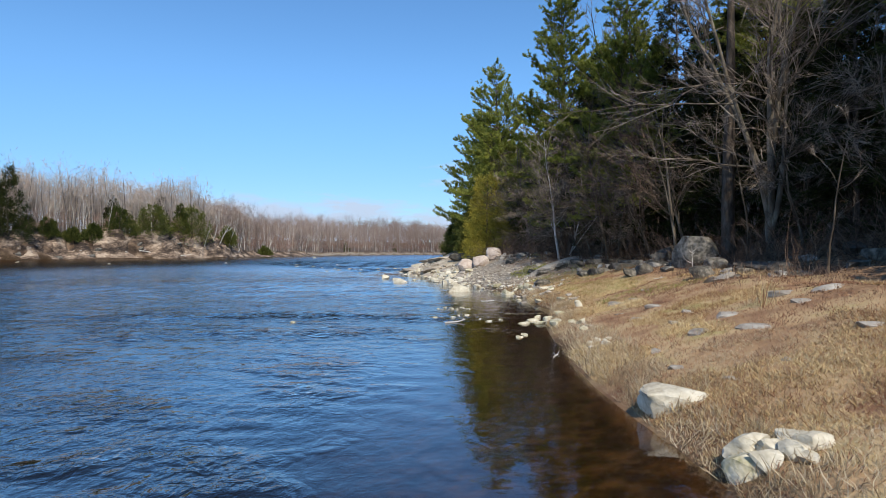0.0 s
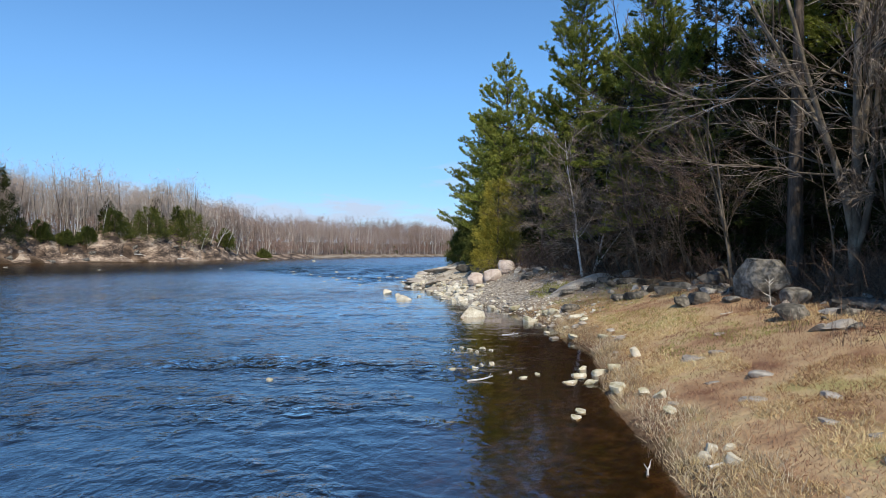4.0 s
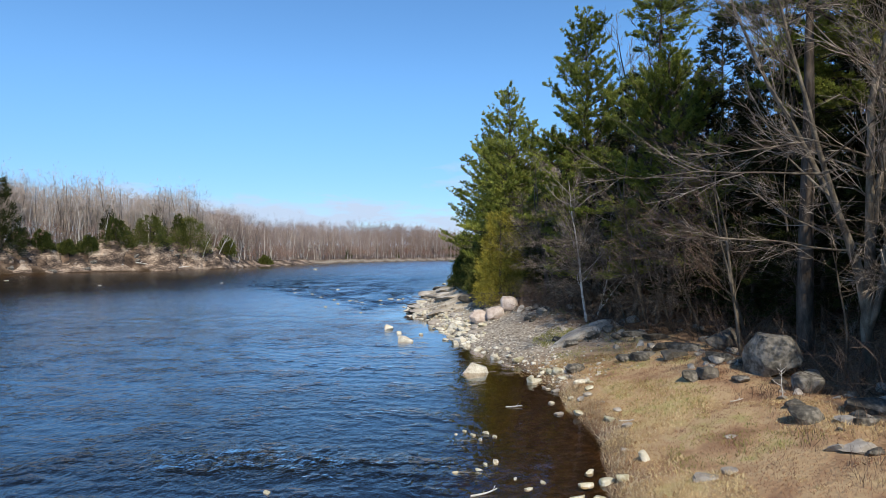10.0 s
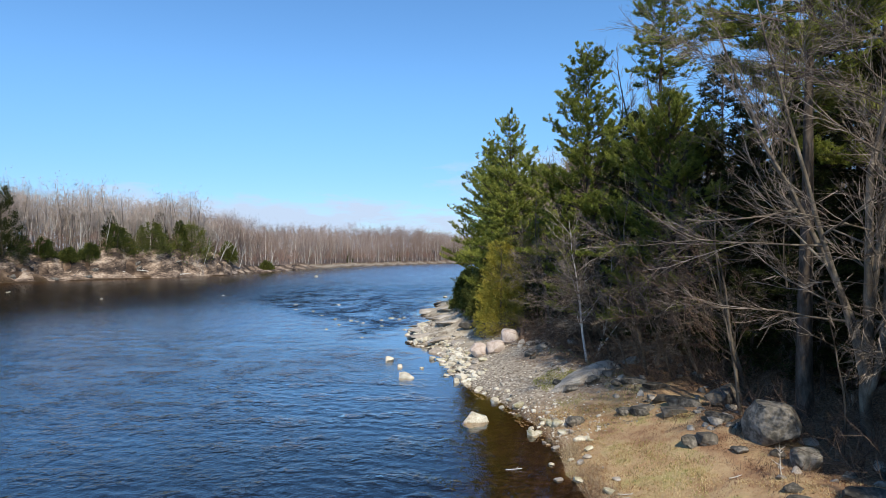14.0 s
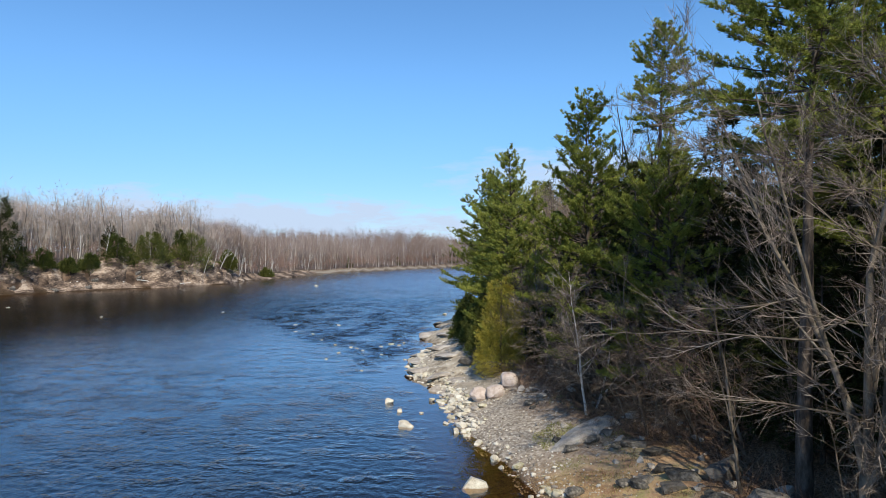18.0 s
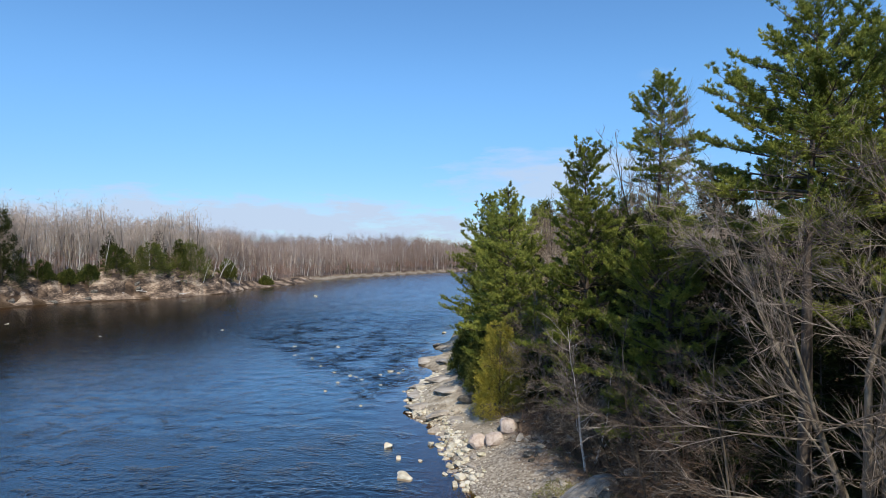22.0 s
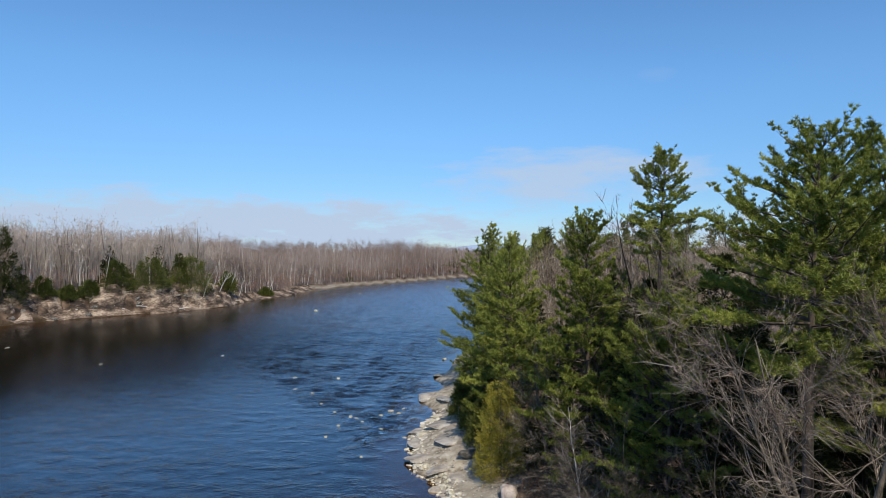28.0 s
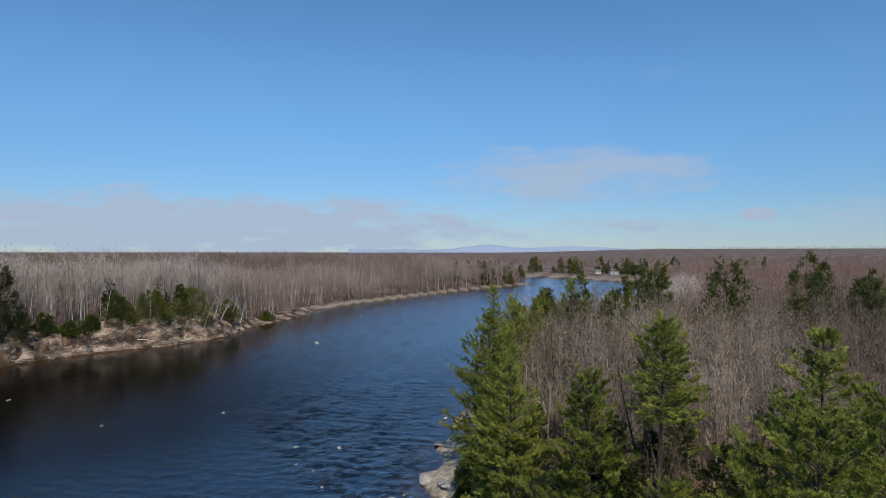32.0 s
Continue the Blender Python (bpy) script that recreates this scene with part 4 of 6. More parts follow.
# those at low y, right of the view, are unseen, added for their shade
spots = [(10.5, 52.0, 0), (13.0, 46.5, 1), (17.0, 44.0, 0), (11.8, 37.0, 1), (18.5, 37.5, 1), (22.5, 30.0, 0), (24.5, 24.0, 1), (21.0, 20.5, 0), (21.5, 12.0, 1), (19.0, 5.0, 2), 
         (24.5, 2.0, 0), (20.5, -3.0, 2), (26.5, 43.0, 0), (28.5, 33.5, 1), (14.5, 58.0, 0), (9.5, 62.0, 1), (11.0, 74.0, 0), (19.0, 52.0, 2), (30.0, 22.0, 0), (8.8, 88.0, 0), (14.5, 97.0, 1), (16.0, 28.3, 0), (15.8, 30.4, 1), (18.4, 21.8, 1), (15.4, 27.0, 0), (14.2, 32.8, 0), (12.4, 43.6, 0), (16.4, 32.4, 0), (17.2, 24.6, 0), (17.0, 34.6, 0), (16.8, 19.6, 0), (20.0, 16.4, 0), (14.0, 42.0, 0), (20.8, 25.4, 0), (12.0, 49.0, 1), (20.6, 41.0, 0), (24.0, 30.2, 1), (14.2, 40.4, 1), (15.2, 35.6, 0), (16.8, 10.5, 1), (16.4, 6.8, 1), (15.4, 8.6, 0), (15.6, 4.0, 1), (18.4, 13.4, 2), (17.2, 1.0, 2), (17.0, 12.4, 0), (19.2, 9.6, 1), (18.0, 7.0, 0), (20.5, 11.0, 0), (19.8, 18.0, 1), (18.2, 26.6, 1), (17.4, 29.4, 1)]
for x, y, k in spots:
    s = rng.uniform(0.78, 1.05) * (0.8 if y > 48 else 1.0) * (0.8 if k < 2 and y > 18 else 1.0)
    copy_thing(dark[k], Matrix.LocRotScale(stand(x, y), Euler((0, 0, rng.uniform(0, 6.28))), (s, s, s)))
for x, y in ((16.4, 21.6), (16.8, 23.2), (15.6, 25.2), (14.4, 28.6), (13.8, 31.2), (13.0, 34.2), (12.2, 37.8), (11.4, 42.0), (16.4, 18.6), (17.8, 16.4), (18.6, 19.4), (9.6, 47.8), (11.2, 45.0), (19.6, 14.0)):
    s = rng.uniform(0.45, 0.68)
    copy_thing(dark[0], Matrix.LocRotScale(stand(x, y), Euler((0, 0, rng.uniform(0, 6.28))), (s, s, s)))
n = 0
while n < 36:
    x, y = rng.uniform(13, 48), rng.uniform(14, 78)
    if inland(np.array([x]), np.array([y]))[0] < 12:
        continue
    n += 1
    s = rng.uniform(0.8, 1.1)
    copy_thing(kinds[3 if rng.random() < 0.7 else 2], Matrix.LocRotScale(stand(x, y), Euler((0, 0, rng.uniform(0, 6.28))), (s, s, s * 1.05)))


for x, y, s in ((12.2, 44.5, 1.25), (14.2, 46.5, 1.3), (15.8, 43.5, 1.3), (10.8, 46.8, 1.15), (12.9, 49.5, 1.25), (15.4, 36.6, 1.2), (11.4, 36.6, 1.05), (8.9, 39.0, 0.75), (10.6, 43.4, 0.9), (7.8, 47.0, 0.7), (12.2, 40.6, 1.15), (11.6, 33.4, 0.85)):
    copy_thing(kinds[3], Matrix.LocRotScale(stand(x, y), Euler((0, 0, x)), (s, s, s)))


# ---- far woods: each stand is one joined mass of single trees ----
def far_variant(rng, tall, detail, width, wide=0.24):
    """A leafless tree with a rounded crown of fine twigs: points, faces and material slots (0 trunk, 1 twigs)."""
    trunk, tr = grow(np.array([[0, 0, -1.0]]), np.array([[rng.normal() * 0.06, rng.normal() * 0.06, 1.0]]), [tall * 0.92], [0.0065 * tall + 0.02], [0.035], 5, 0.05, 0.05, rng)
    n = int(15 * detail)
    ball_ = unit(rng.normal(size=(n, 3))) * (rng.random((n, 1)) ** 0.4)
    tip = np.array([0, 0, tall * 0.70]) + ball_ * np.array([wide, wide, 0.30]) * tall
    foot, _ = along(trunk, np.zeros(n, int), np.clip(tip[:, 2] / tall - rng.uniform(0.10, 0.28, n), 0.22, 0.97))
    tip[:, :2] += foot[:, :2]
    span = np.linalg.norm(tip - foot, axis=1)
    b = blades(foot, tip - foot, span * 1.1, np.full(n, min(width, 0.09)), rng)
    per = int(22 * detail ** 0.5)
    which = np.repeat(np.arange(n), per)
    start = foot[which] + (tip - foot)[which] * rng.uniform(0.55, 1.1, (len(which), 1)) + rng.normal(size=(len(which), 3)) * tall * 0.022
    d = unit((tip - foot)[which]) * 0.5 + rng.normal(size=(len(which), 3)) * 0.6 + np.array([0, 0, 0.2])
    t = blades(start, d, tall * rng.uniform(0.03, 0.065, len(which)), np.full(len(which), width), rng)
    a = tubes(trunk if detail > 0.4 else trunk[:, ::5], tr if detail > 0.4 else tr[:, ::5], 3)
    tv, tf = np.concatenate([b[0], t[0]]), np.concatenate([b[1], t[1] + len(b[0])])
    return np.concatenate([a[0], tv]), a[1], tf + len(a[0]), np.concatenate([np.zeros(len(a[1]), int), np.ones(len(tf), int)])


def spread(name, label, variants, spots, scales, turns, mats, category="woods"):
    """One object that holds many trees of the given variants."""
    vs, qs, ts, sq, st_, off = [], [], [], [], [], 0
    pick = np.arange(len(spots)) % len(variants)
    for k, (v, q, t, slots) in enumerate(variants):
        mine = pick == k
        p, s, a = spots[mine], scales[mine], turns[mine]
        if not len(p):
            continue
        c, sn = np.cos(a)[:, None], np.sin(a)[:, None]
        x = (v[None, :, 0] * c - v[None, :, 1] * sn) * s[:, None] + p[:, :1]
        y = (v[None, :, 0] * sn + v[None, :, 1] * c) * s[:, None] + p[:, 1:2]
        z = v[None, :, 2] * s[:, None] + p[:, 2:3]
        vs.append(np.stack([x, y, z], -1).reshape(-1, 3))
        shift = off + np.arange(len(p))[:, None, None] * len(v)
        qs.append((q[None] + shift).reshape(-1, 4))
        ts.append((t[None] + shift).reshape(-1, 3))
        sq.append(np.tile(slots[:len(q)], len(p)))
        st_.append(np.tile(slots[len(q):], len(p)))
        off += len(p) * len(v)
    me = mesh_of(name, np.concatenate(vs), [np.concatenate(qs), np.concatenate(ts)], slots=np.concatenate(sq + st_), mats=mats)
    return tagged(new(name, me), label, category, kind="stuff")


def scatter(rng, n, x0, x1, y0, y1, keep):
    x, y = rng.uniform(x0, x1, n), rng.uniform(y0, y1, n)
    s = inland(x, y)
    ok = keep(x, y, s)
    x, y, s = x[ok], y[ok], s[ok]
    return np.stack([x, y, land(x, y, s)], 1)


rng = np.random.default_rng(5)
fine_trees = [far_variant(rng, 17, 1.2, 0.06) for _ in range(7)]
bank_trees = [far_variant(rng, 17, 0.8, 0.095, w) for w in (0.16, 0.20, 0.24, 0.18, 0.22, 0.15, 0.26)]
light_trees = [far_variant(rng, 17, 0.5, 0.22) for _ in range(5)]
pale_trees = [far_variant(rng, 17, 1.3, 0.075, 0.22) for _ in range(4)]
brush_forms = [far_variant(rng, 17, 0.41, 0.42, 0.36) for _ in range(5)]
clump_trees = [far_variant(rng, 17, 0.28, 0.75, 0.34) for _ in range(5)]


def plant(name, label, variants, spots, lo, hi, mats):
    """Woods whose height swells and sinks in patches, with the odd low or tall tree."""
    n = len(spots)
    high = np.clip(0.75 * smooth(fbm(spots[:, 0] * 0.045, spots[:, 1] * 0.045, 3, 66), 0.25, 0.75) + rng.uniform(-0.25, 0.5, n), -0.3, 1.1)
    return spread(name, label, variants, spots, lo + (hi - lo) * high, rng.uniform(0, 6.28, n), mats)


greys, browns, reds = (far_trunk_mat, far_twig_mat), (bank_trunk_mat, brown_twig_mat), (bank_trunk_mat, far_red_mat)
near_edge = scatter(rng, 9000, -185, -60, 130, 262, lambda x, y, s: (s > 12) & (s < 60) & (x < -60))[:760]
plant("far_woods", "leafless grey birches and poplars above the clay bank", bank_trees, near_edge, 0.88, 1.40, greys)
lower = scatter(rng, 14000, -160, 90, 225, 560, lambda x, y, s: (s > 5) & (s < 50) & (other_side(x, y) > 0))[:1150]
plant("far_woods", "leafless grey-brown woods along the far shore", bank_trees, lower, 0.75, 1.3, (far_trunk_mat, mauve_twig_mat))
back = scatter(rng, 9000, -900, 60, 150, 900, lambda x, y, s: (s > 45) & (other_side(x, y) > 0) & (x > -0.95 * y - 60))[:1600]
plant("far_woods", "leafless woods stretching back from the far shore", light_trees, back, 0.85, 1.15, browns)
near_woods = scatter(rng, 9000, 9, 130, 56, 190, lambda x, y, s: (s > 5) & (x < 0.85 * y + 12))[:620]
plant("bank_woods", "leafless grey-brown woods behind the pines", fine_trees, near_woods, 0.65, 1.0, browns)
crowns = scatter(rng, 3000, 8.5, 48, 50, 100, lambda x, y, s: (s > 7) & (x < 0.62 * y))[:70]
plant("bank_woods", "pale leafless birches and maples rising behind the pines", pale_trees, crowns, 0.65, 0.95, (far_trunk_mat, pale_twig_mat))
mid_woods = scatter(rng, 9000, 20, 480, 150, 560, lambda x, y, s: (s > 6) & (x < 0.85 * y) & (x > 4) & (other_side(x, y) < 1))[:1900]
plant("bank_woods", "leafless reddish-brown woods inland of the near bank", light_trees, mid_woods, 0.62, 0.95, reds)
shore_row = scatter(rng, 30000, 4, 140, 118, 400, lambda x, y, s: (s > 1.5) & (s < 16) & (other_side(x, y) < 1))[:420]
plant("bank_woods", "leafless trees leaning over the near bank's bend", light_trees, shore_row, 0.7, 1.0, (bank_trunk_mat, far_twig_mat))
horizon = scatter(rng, 60000, -1900, 2000, 560, 2300, lambda x, y, s: (s > 10) & (np.abs(x) < 0.85 * y) & (np.hypot(x, y) < 1250))[:3600]
plant("far_woods", "brown leafless woods beyond the bend", clump_trees, horizon, 0.55, 0.95, reds)
horizon = scatter(rng, 40000, -2600, 2800, 900, 4200, lambda x, y, s: (s > 10) & (np.abs(x) < 0.8 * y) & (np.hypot(x, y) > 1200))[:3600]
plant("far_woods", "brown leafless woods out to the horizon", clump_trees, horizon, 0.45, 0.75, reds)

# low brush that hides the feet of the trees
edge = scatter(rng, 40000, -150, 100, 150, 700, lambda x, y, s: (s > 3.0 + 2.5 * (y < 225)) & (s < 16) & (x < 0.85 * y))[:1500]
spread("shore_brush", "reddish-brown leafless brush along the far shore", brush_forms, edge, rng.uniform(0.2, 0.5, len(edge)), rng.uniform(0, 6.28, len(edge)), (bank_trunk_mat, far_red_mat), "brush")


# ---- stones ----
def ball(level):
    b = bmesh.new()
    bmesh.ops.create_icosphere(b, subdivisions=level, radius=1.0)
    v = np.array([p.co[:] for p in b.verts])
    f = np.array([[q.index for q in p.verts] for p in b.faces])
    b.free()
    return v, f


BALLS = {k: ball(k) for k in (1, 2, 3, 4)}


def stone_geometry(rng, level, cuts=9, hard=0.72, lumps=0.10, flat_top=False):
    """A broken or worn stone about 1 in half-width: a ball trimmed by planes, then roughened."""
    v, f = BALLS[level]
    v = unit(np.sign(v) * np.abs(v) ** 0.6) * 0.3 + np.sign(v) * np.abs(v) ** 0.55 * 0.7
    for k in range(cuts):
        n = unit(rng.normal(size=3) * (1, 1, 0.8))
        if k == 0 and flat_top:
            n = unit(np.array([rng.normal() * 0.12, rng.normal() * 0.12, 1.0]))
        over = v @ n - rng.uniform(hard - 0.14, hard + 0.16)
        v -= np.maximum(over, 0)[:, None] * n * 0.94
    a = np.stack([fbm(v[:, 0] * 2.1 + v[:, 2], v[:, 1] * 2.1 - v[:, 2] * 1.3, 3, int(rng.integers(1000))) - 0.5 for _ in range(1)], 1)
    return v * (1 + a * lumps * 2.2), f


def stone(name, label, x, y, size, mat, turn=0.0, sink=0.25, level=3, group="", tilt=(0, 0), z=None, category="rock", **kw):
    """A stone of the given length, depth and height, set a little into the ground."""
    v, f = stone_geometry(srng, level, **kw)
    v = v / (v.max(0) - v.min(0))
    v = v - (v.max(0) + v.min(0)) / 2
    me = mesh_of("stone", v * np.array(size), f, mat, True)
    me.set_sharp_from_angle(angle=radians(26))
    ob = tagged(new(name, me), label, category, group)
    base = z_at(x, y) if z is None else z
    ob.matrix_world = pose(x, y, base + size[2] * (0.5 - sink), tilt[0], tilt[1], turn)
    return ob


srng = np.random.default_rng(21)
# pale blocks on the turf by the water
stone("boulder", "large pale flat-topped boulder at the water's edge in dry grass", 3.56, 3.3, (0.98, 0.85, 0.44), pale_stone, 8, 0.6, 4, cuts=8, hard=0.76, flat_top=True)
PILE = "pale stones piled at the water's edge"
for x, y, l, d, h, r in ((3.50, 1.24, 0.50, 0.34, 0.34, 12), (3.34, 1.02, 0.36, 0.38, 0.34, 60), (3.95, 1.10, 0.40, 0.30, 0.18, -8), (3.66, 1.04, 0.33, 0.22, 0.24, 4), (3.48, 0.84, 0.32, 0.26, 0.24, 25),
                         (3.74, 0.84, 0.30, 0.24, 0.24, -15), (4.0, 0.94, 0.38, 0.24, 0.20, 14), (3.80, 0.70, 0.22, 0.16, 0.12, 40)):
    stone("stone", "pale angular stone in a pile at the water's edge", x, y, (l, d, h), mossy_stone if x < 3.4 else pale_stone, r, 0.40, 3, PILE, cuts=12, hard=0.58)
SHORE = "stones along the water's edge"
for x, y, l, d, h in ((3.72, 12.55, 0.50, 0.40, 0.32), (3.92, 14.85, 0.42, 0.36, 0.3), (3.66, 15.6, 0.30, 0.24, 0.22), (3.40, 14.75, 0.40, 0.3, 0.2), (3.02, 14.0, 0.46, 0.28, 0.18), (3.48, 13.95, 0.42, 0.3, 0.22),
                      (4.22, 14.6, 0.36, 0.3, 0.24), (2.66, 11.4, 0.36, 0.24, 0.14), (2.48, 10.95, 0.32, 0.26, 0.16), (4.0, 11.7, 0.26, 0.22, 0.2), (4.12, 11.1, 0.34, 0.26, 0.26), (3.95, 10.2, 0.24, 0.2, 0.18)):
    stone("stone", "pale stone with green moss at the waterline", x, y, (l * 0.92, d * 0.85, h * 0.8), mossy_stone, srng.uniform(0, 180), 0.25, 3, SHORE, z=max(z_at(x, y), -0.04), cuts=9, hard=0.6)
for x, y, l, d, h in ((3.55, 7.9, 0.26, 0.22, 0.24), (3.75, 8.1, 0.28, 0.22, 0.24), (3.98, 8.05, 0.26, 0.2, 0.22), (3.8, 7.55, 0.34, 0.3, 0.26), (4.25, 5.9, 0.3, 0.2, 0.16), (4.1, 4.6, 0.34, 0.26, 0.18)):
    stone("stone", "weathered pale stone half hidden in dry grass", x, y, (l * 0.8, d * 0.8, h * 0.8), turf_stone if y < 7 else pale_stone, srng.uniform(0, 180), 0.55, 2, SHORE, cuts=8, hard=0.72)
# stones that stand in the shallows
WET = "stones in the shallows"
for x, y, l, d, h in ((2.37, 14.9, 0.18, 0.12, 0.10), (1.97, 14.5, 0.24, 0.14, 0.1), (1.73, 15.2, 0.15, 0.1, 0.08), (1.35, 16.4, 0.34, 0.2, 0.12), (1.05, 16.2, 0.2, 0.14, 0.1), (0.87, 15.8, 0.22, 0.16, 0.1), (0.25, 15.6, 0.18, 0.12, 0.1),
                      (0.84, 18.8, 0.26, 0.2, 0.14), (1.05, 18.3, 0.24, 0.16, 0.14), (1.27, 19.0, 0.32, 0.2, 0.16), (0.6, 19.2, 0.18, 0.14, 0.1), (1.5, 18.6, 0.2, 0.14, 0.12), (0.35, 18.9, 0.14, 0.1, 0.08), (-4.18, 14.3, 0.22, 0.16, 0.1)):
    stone("stone", "small pale stone breaking the shallow water", x, y, (l * 0.9, d * 0.8, h * 0.9), mossy_stone, srng.uniform(0, 180), 0.0, 2, WET, z=-h * 0.45, cuts=8, hard=0.6)
stone("boulder", "pale grey boulder standing in the shallows", 1.38, 28.7, (1.32, 0.9, 0.80), pale_stone, 15, 0.0, 4, z=-0.3, cuts=10, hard=0.58)
stone("stone", "square pale stone standing in the shallows", 3.82, 26.5, (0.48, 0.40, 0.46), mossy_stone, 30, 0.0, 3, WET, z=-0.18, cuts=9, hard=0.6)
for x, y, l, d, h in ((-4.05, 44.5, 0.62, 0.5, 0.55), (-3.13, 42.0, 0.36, 0.3, 0.3), (-2.42, 38.5, 1.15, 0.7, 0.5), (-0.97, 45, 0.5, 0.4, 0.36), (0.68, 37.2, 0.55, 0.4, 0.4), (0.06, 39, 0.5, 0.3, 0.22), (1.93, 34.9, 0.6, 0.45, 0.34),
                      (2.61, 32.2, 0.75, 0.45, 0.36), (1.3, 36.4, 0.5, 0.3, 0.24), (2.9, 31.0, 0.4, 0.3, 0.22), (-1.6, 41.5, 0.3, 0.24, 0.18)):
    stone("stone", "pale sunlit stone standing in the river", x, y, (l, d, h), pale_stone, srng.uniform(0, 180), 0.0, 3, "stones off the point", z=-h * 0.34, cuts=9, hard=0.6)
for x, y, l, d, h in ((-10.8, 70, 0.9, 0.6, 0.3), (-10.0, 69.2, 0.7, 0.5, 0.25), (-6.4, 72.5, 1.0, 0.6, 0.35), (-5.4, 71.5, 0.7, 0.5, 0.3), (-7.7, 56.3, 0.5, 0.4, 0.25), (-22.5, 91.5, 1.1, 0.7, 0.35), (-15.9, 91.2, 1.0, 0.7, 0.35),
                      (-41, 194, 2.4, 1.6, 1.1), (-17.7, 81.7, 0.8, 0.5, 0.2), (-40.4, 110.6, 0.8, 0.6, 0.3), (-57.8, 102.3, 0.7, 0.6, 0.25), (-86, 119.6, 1.4, 0.8, 0.3), (-0.1, 107, 1.6, 0.9, 0.5), (-20.6, 84, 0.8, 0.5, 0.2), (-11.6, 66.4, 0.6, 0.4, 0.25), (-9.2, 68.0, 0.5, 0.4, 0.2), (-7.4, 70.6, 0.6, 0.4, 0.25), (-5.0, 73.6, 0.6, 0.4, 0.25), (-13.0, 72.0, 0.5, 0.4, 0.2), (-12.2, 62.4, 0.6, 0.4, 0.22), (-6.8, 65.2, 0.5, 0.4, 0.2), (-15.4, 76.0, 0.6, 0.4, 0.2), (-38, 273, 1.5, 1.0, 0.5)):
    stone("stone", "pale rock breaking the fast water", x, y, (l * 0.75, d * 0.7, h * 0.75), mossy_stone, srng.uniform(0, 180), 0.0, 2, "rocks in the rapids", z=-h * 0.3, cuts=8, hard=0.7)
# flat grey stones in the turf
TURF = "grey stones set in the turf"
for x, y, l, d, h in ((5.3, 11.4, 0.6, 0.46, 0.22), (6.0, 11.0, 0.56, 0.42, 0.18), (5.25, 9.8, 0.66, 0.45, 0.22), (6.15, 9.1, 0.52, 0.36, 0.2), (5.75, 13.5, 0.62, 0.5, 0.3), (6.35, 13.6, 0.55, 0.4, 0.24), (6.25, 7.5, 0.52, 0.42, 0.36), (5.3, 6.5, 0.6, 0.4, 0.2),
                      (6.0, 5.9, 0.68, 0.4, 0.2), (4.4, 3.5, 0.24, 0.18, 0.14), (5.35, 3.8, 0.36, 0.26, 0.16), (5.4, 8.1, 0.36, 0.26, 0.18), (5.55, 7.3, 0.3, 0.24, 0.16), (7.7, 8.2, 0.62, 0.5, 0.34), (7.45, 6.9, 0.56, 0.4, 0.26), (8.3, 7.4, 0.7, 0.5, 0.3), (4.2, 10.6, 0.26, 0.2, 0.14), (6.9, 4.3, 0.5, 0.36, 0.2), (4.9, 16.6, 0.3, 0.22, 0.16), (7.3, 15.6, 0.44, 0.3, 0.2)):
    stone("stone", "flat weathered grey stone sunk in dry grass", x, y, (l * srng.uniform(0.8, 1.1), d, h), turf_stone, srng.uniform(-60, 60), 0.8, 3, TURF, cuts=8, hard=0.72, flat_top=True)
stone("stone", "pale split stone standing in the grass", 5.05, 15.5, (0.30, 0.22, 0.34), pale_stone, 30, 0.2, 2, TURF)
# boulders at the foot of the woods
stone("boulder", "large grey boulder with a flat cracked top at the wood's edge", 11.35, 20.6, (1.95, 1.7, 1.6), grey_stone, 14, 0.10, 4, cuts=14, hard=0.58, lumps=0.09, flat_top=True)
stone("boulder", "rounded grey boulder beside the largest one", 10.95, 18.4, (0.92, 0.8, 0.7), grey_stone, -12, 0.2, 4, cuts=9, hard=0.64)
stone("boulder", "dark angular boulder under the trees", 11.5, 25.2, (1.5, 1.1, 1.1), dark_stone, 30, 0.2, 4, cuts=12, hard=0.68)
stone("boulder", "cracked grey boulder at the edge of the turf", 9.15, 15.5, (0.85, 0.65, 0.55), grey_stone, 8, 0.25, 3, cuts=11, hard=0.66)
stone("boulder", "flat grey slab at the edge of the turf", 10.8, 15.5, (1.25, 0.8, 0.5), grey_stone, -10, 0.3, 3, flat_top=True)
ROCKS = "grey rocks below the woods"
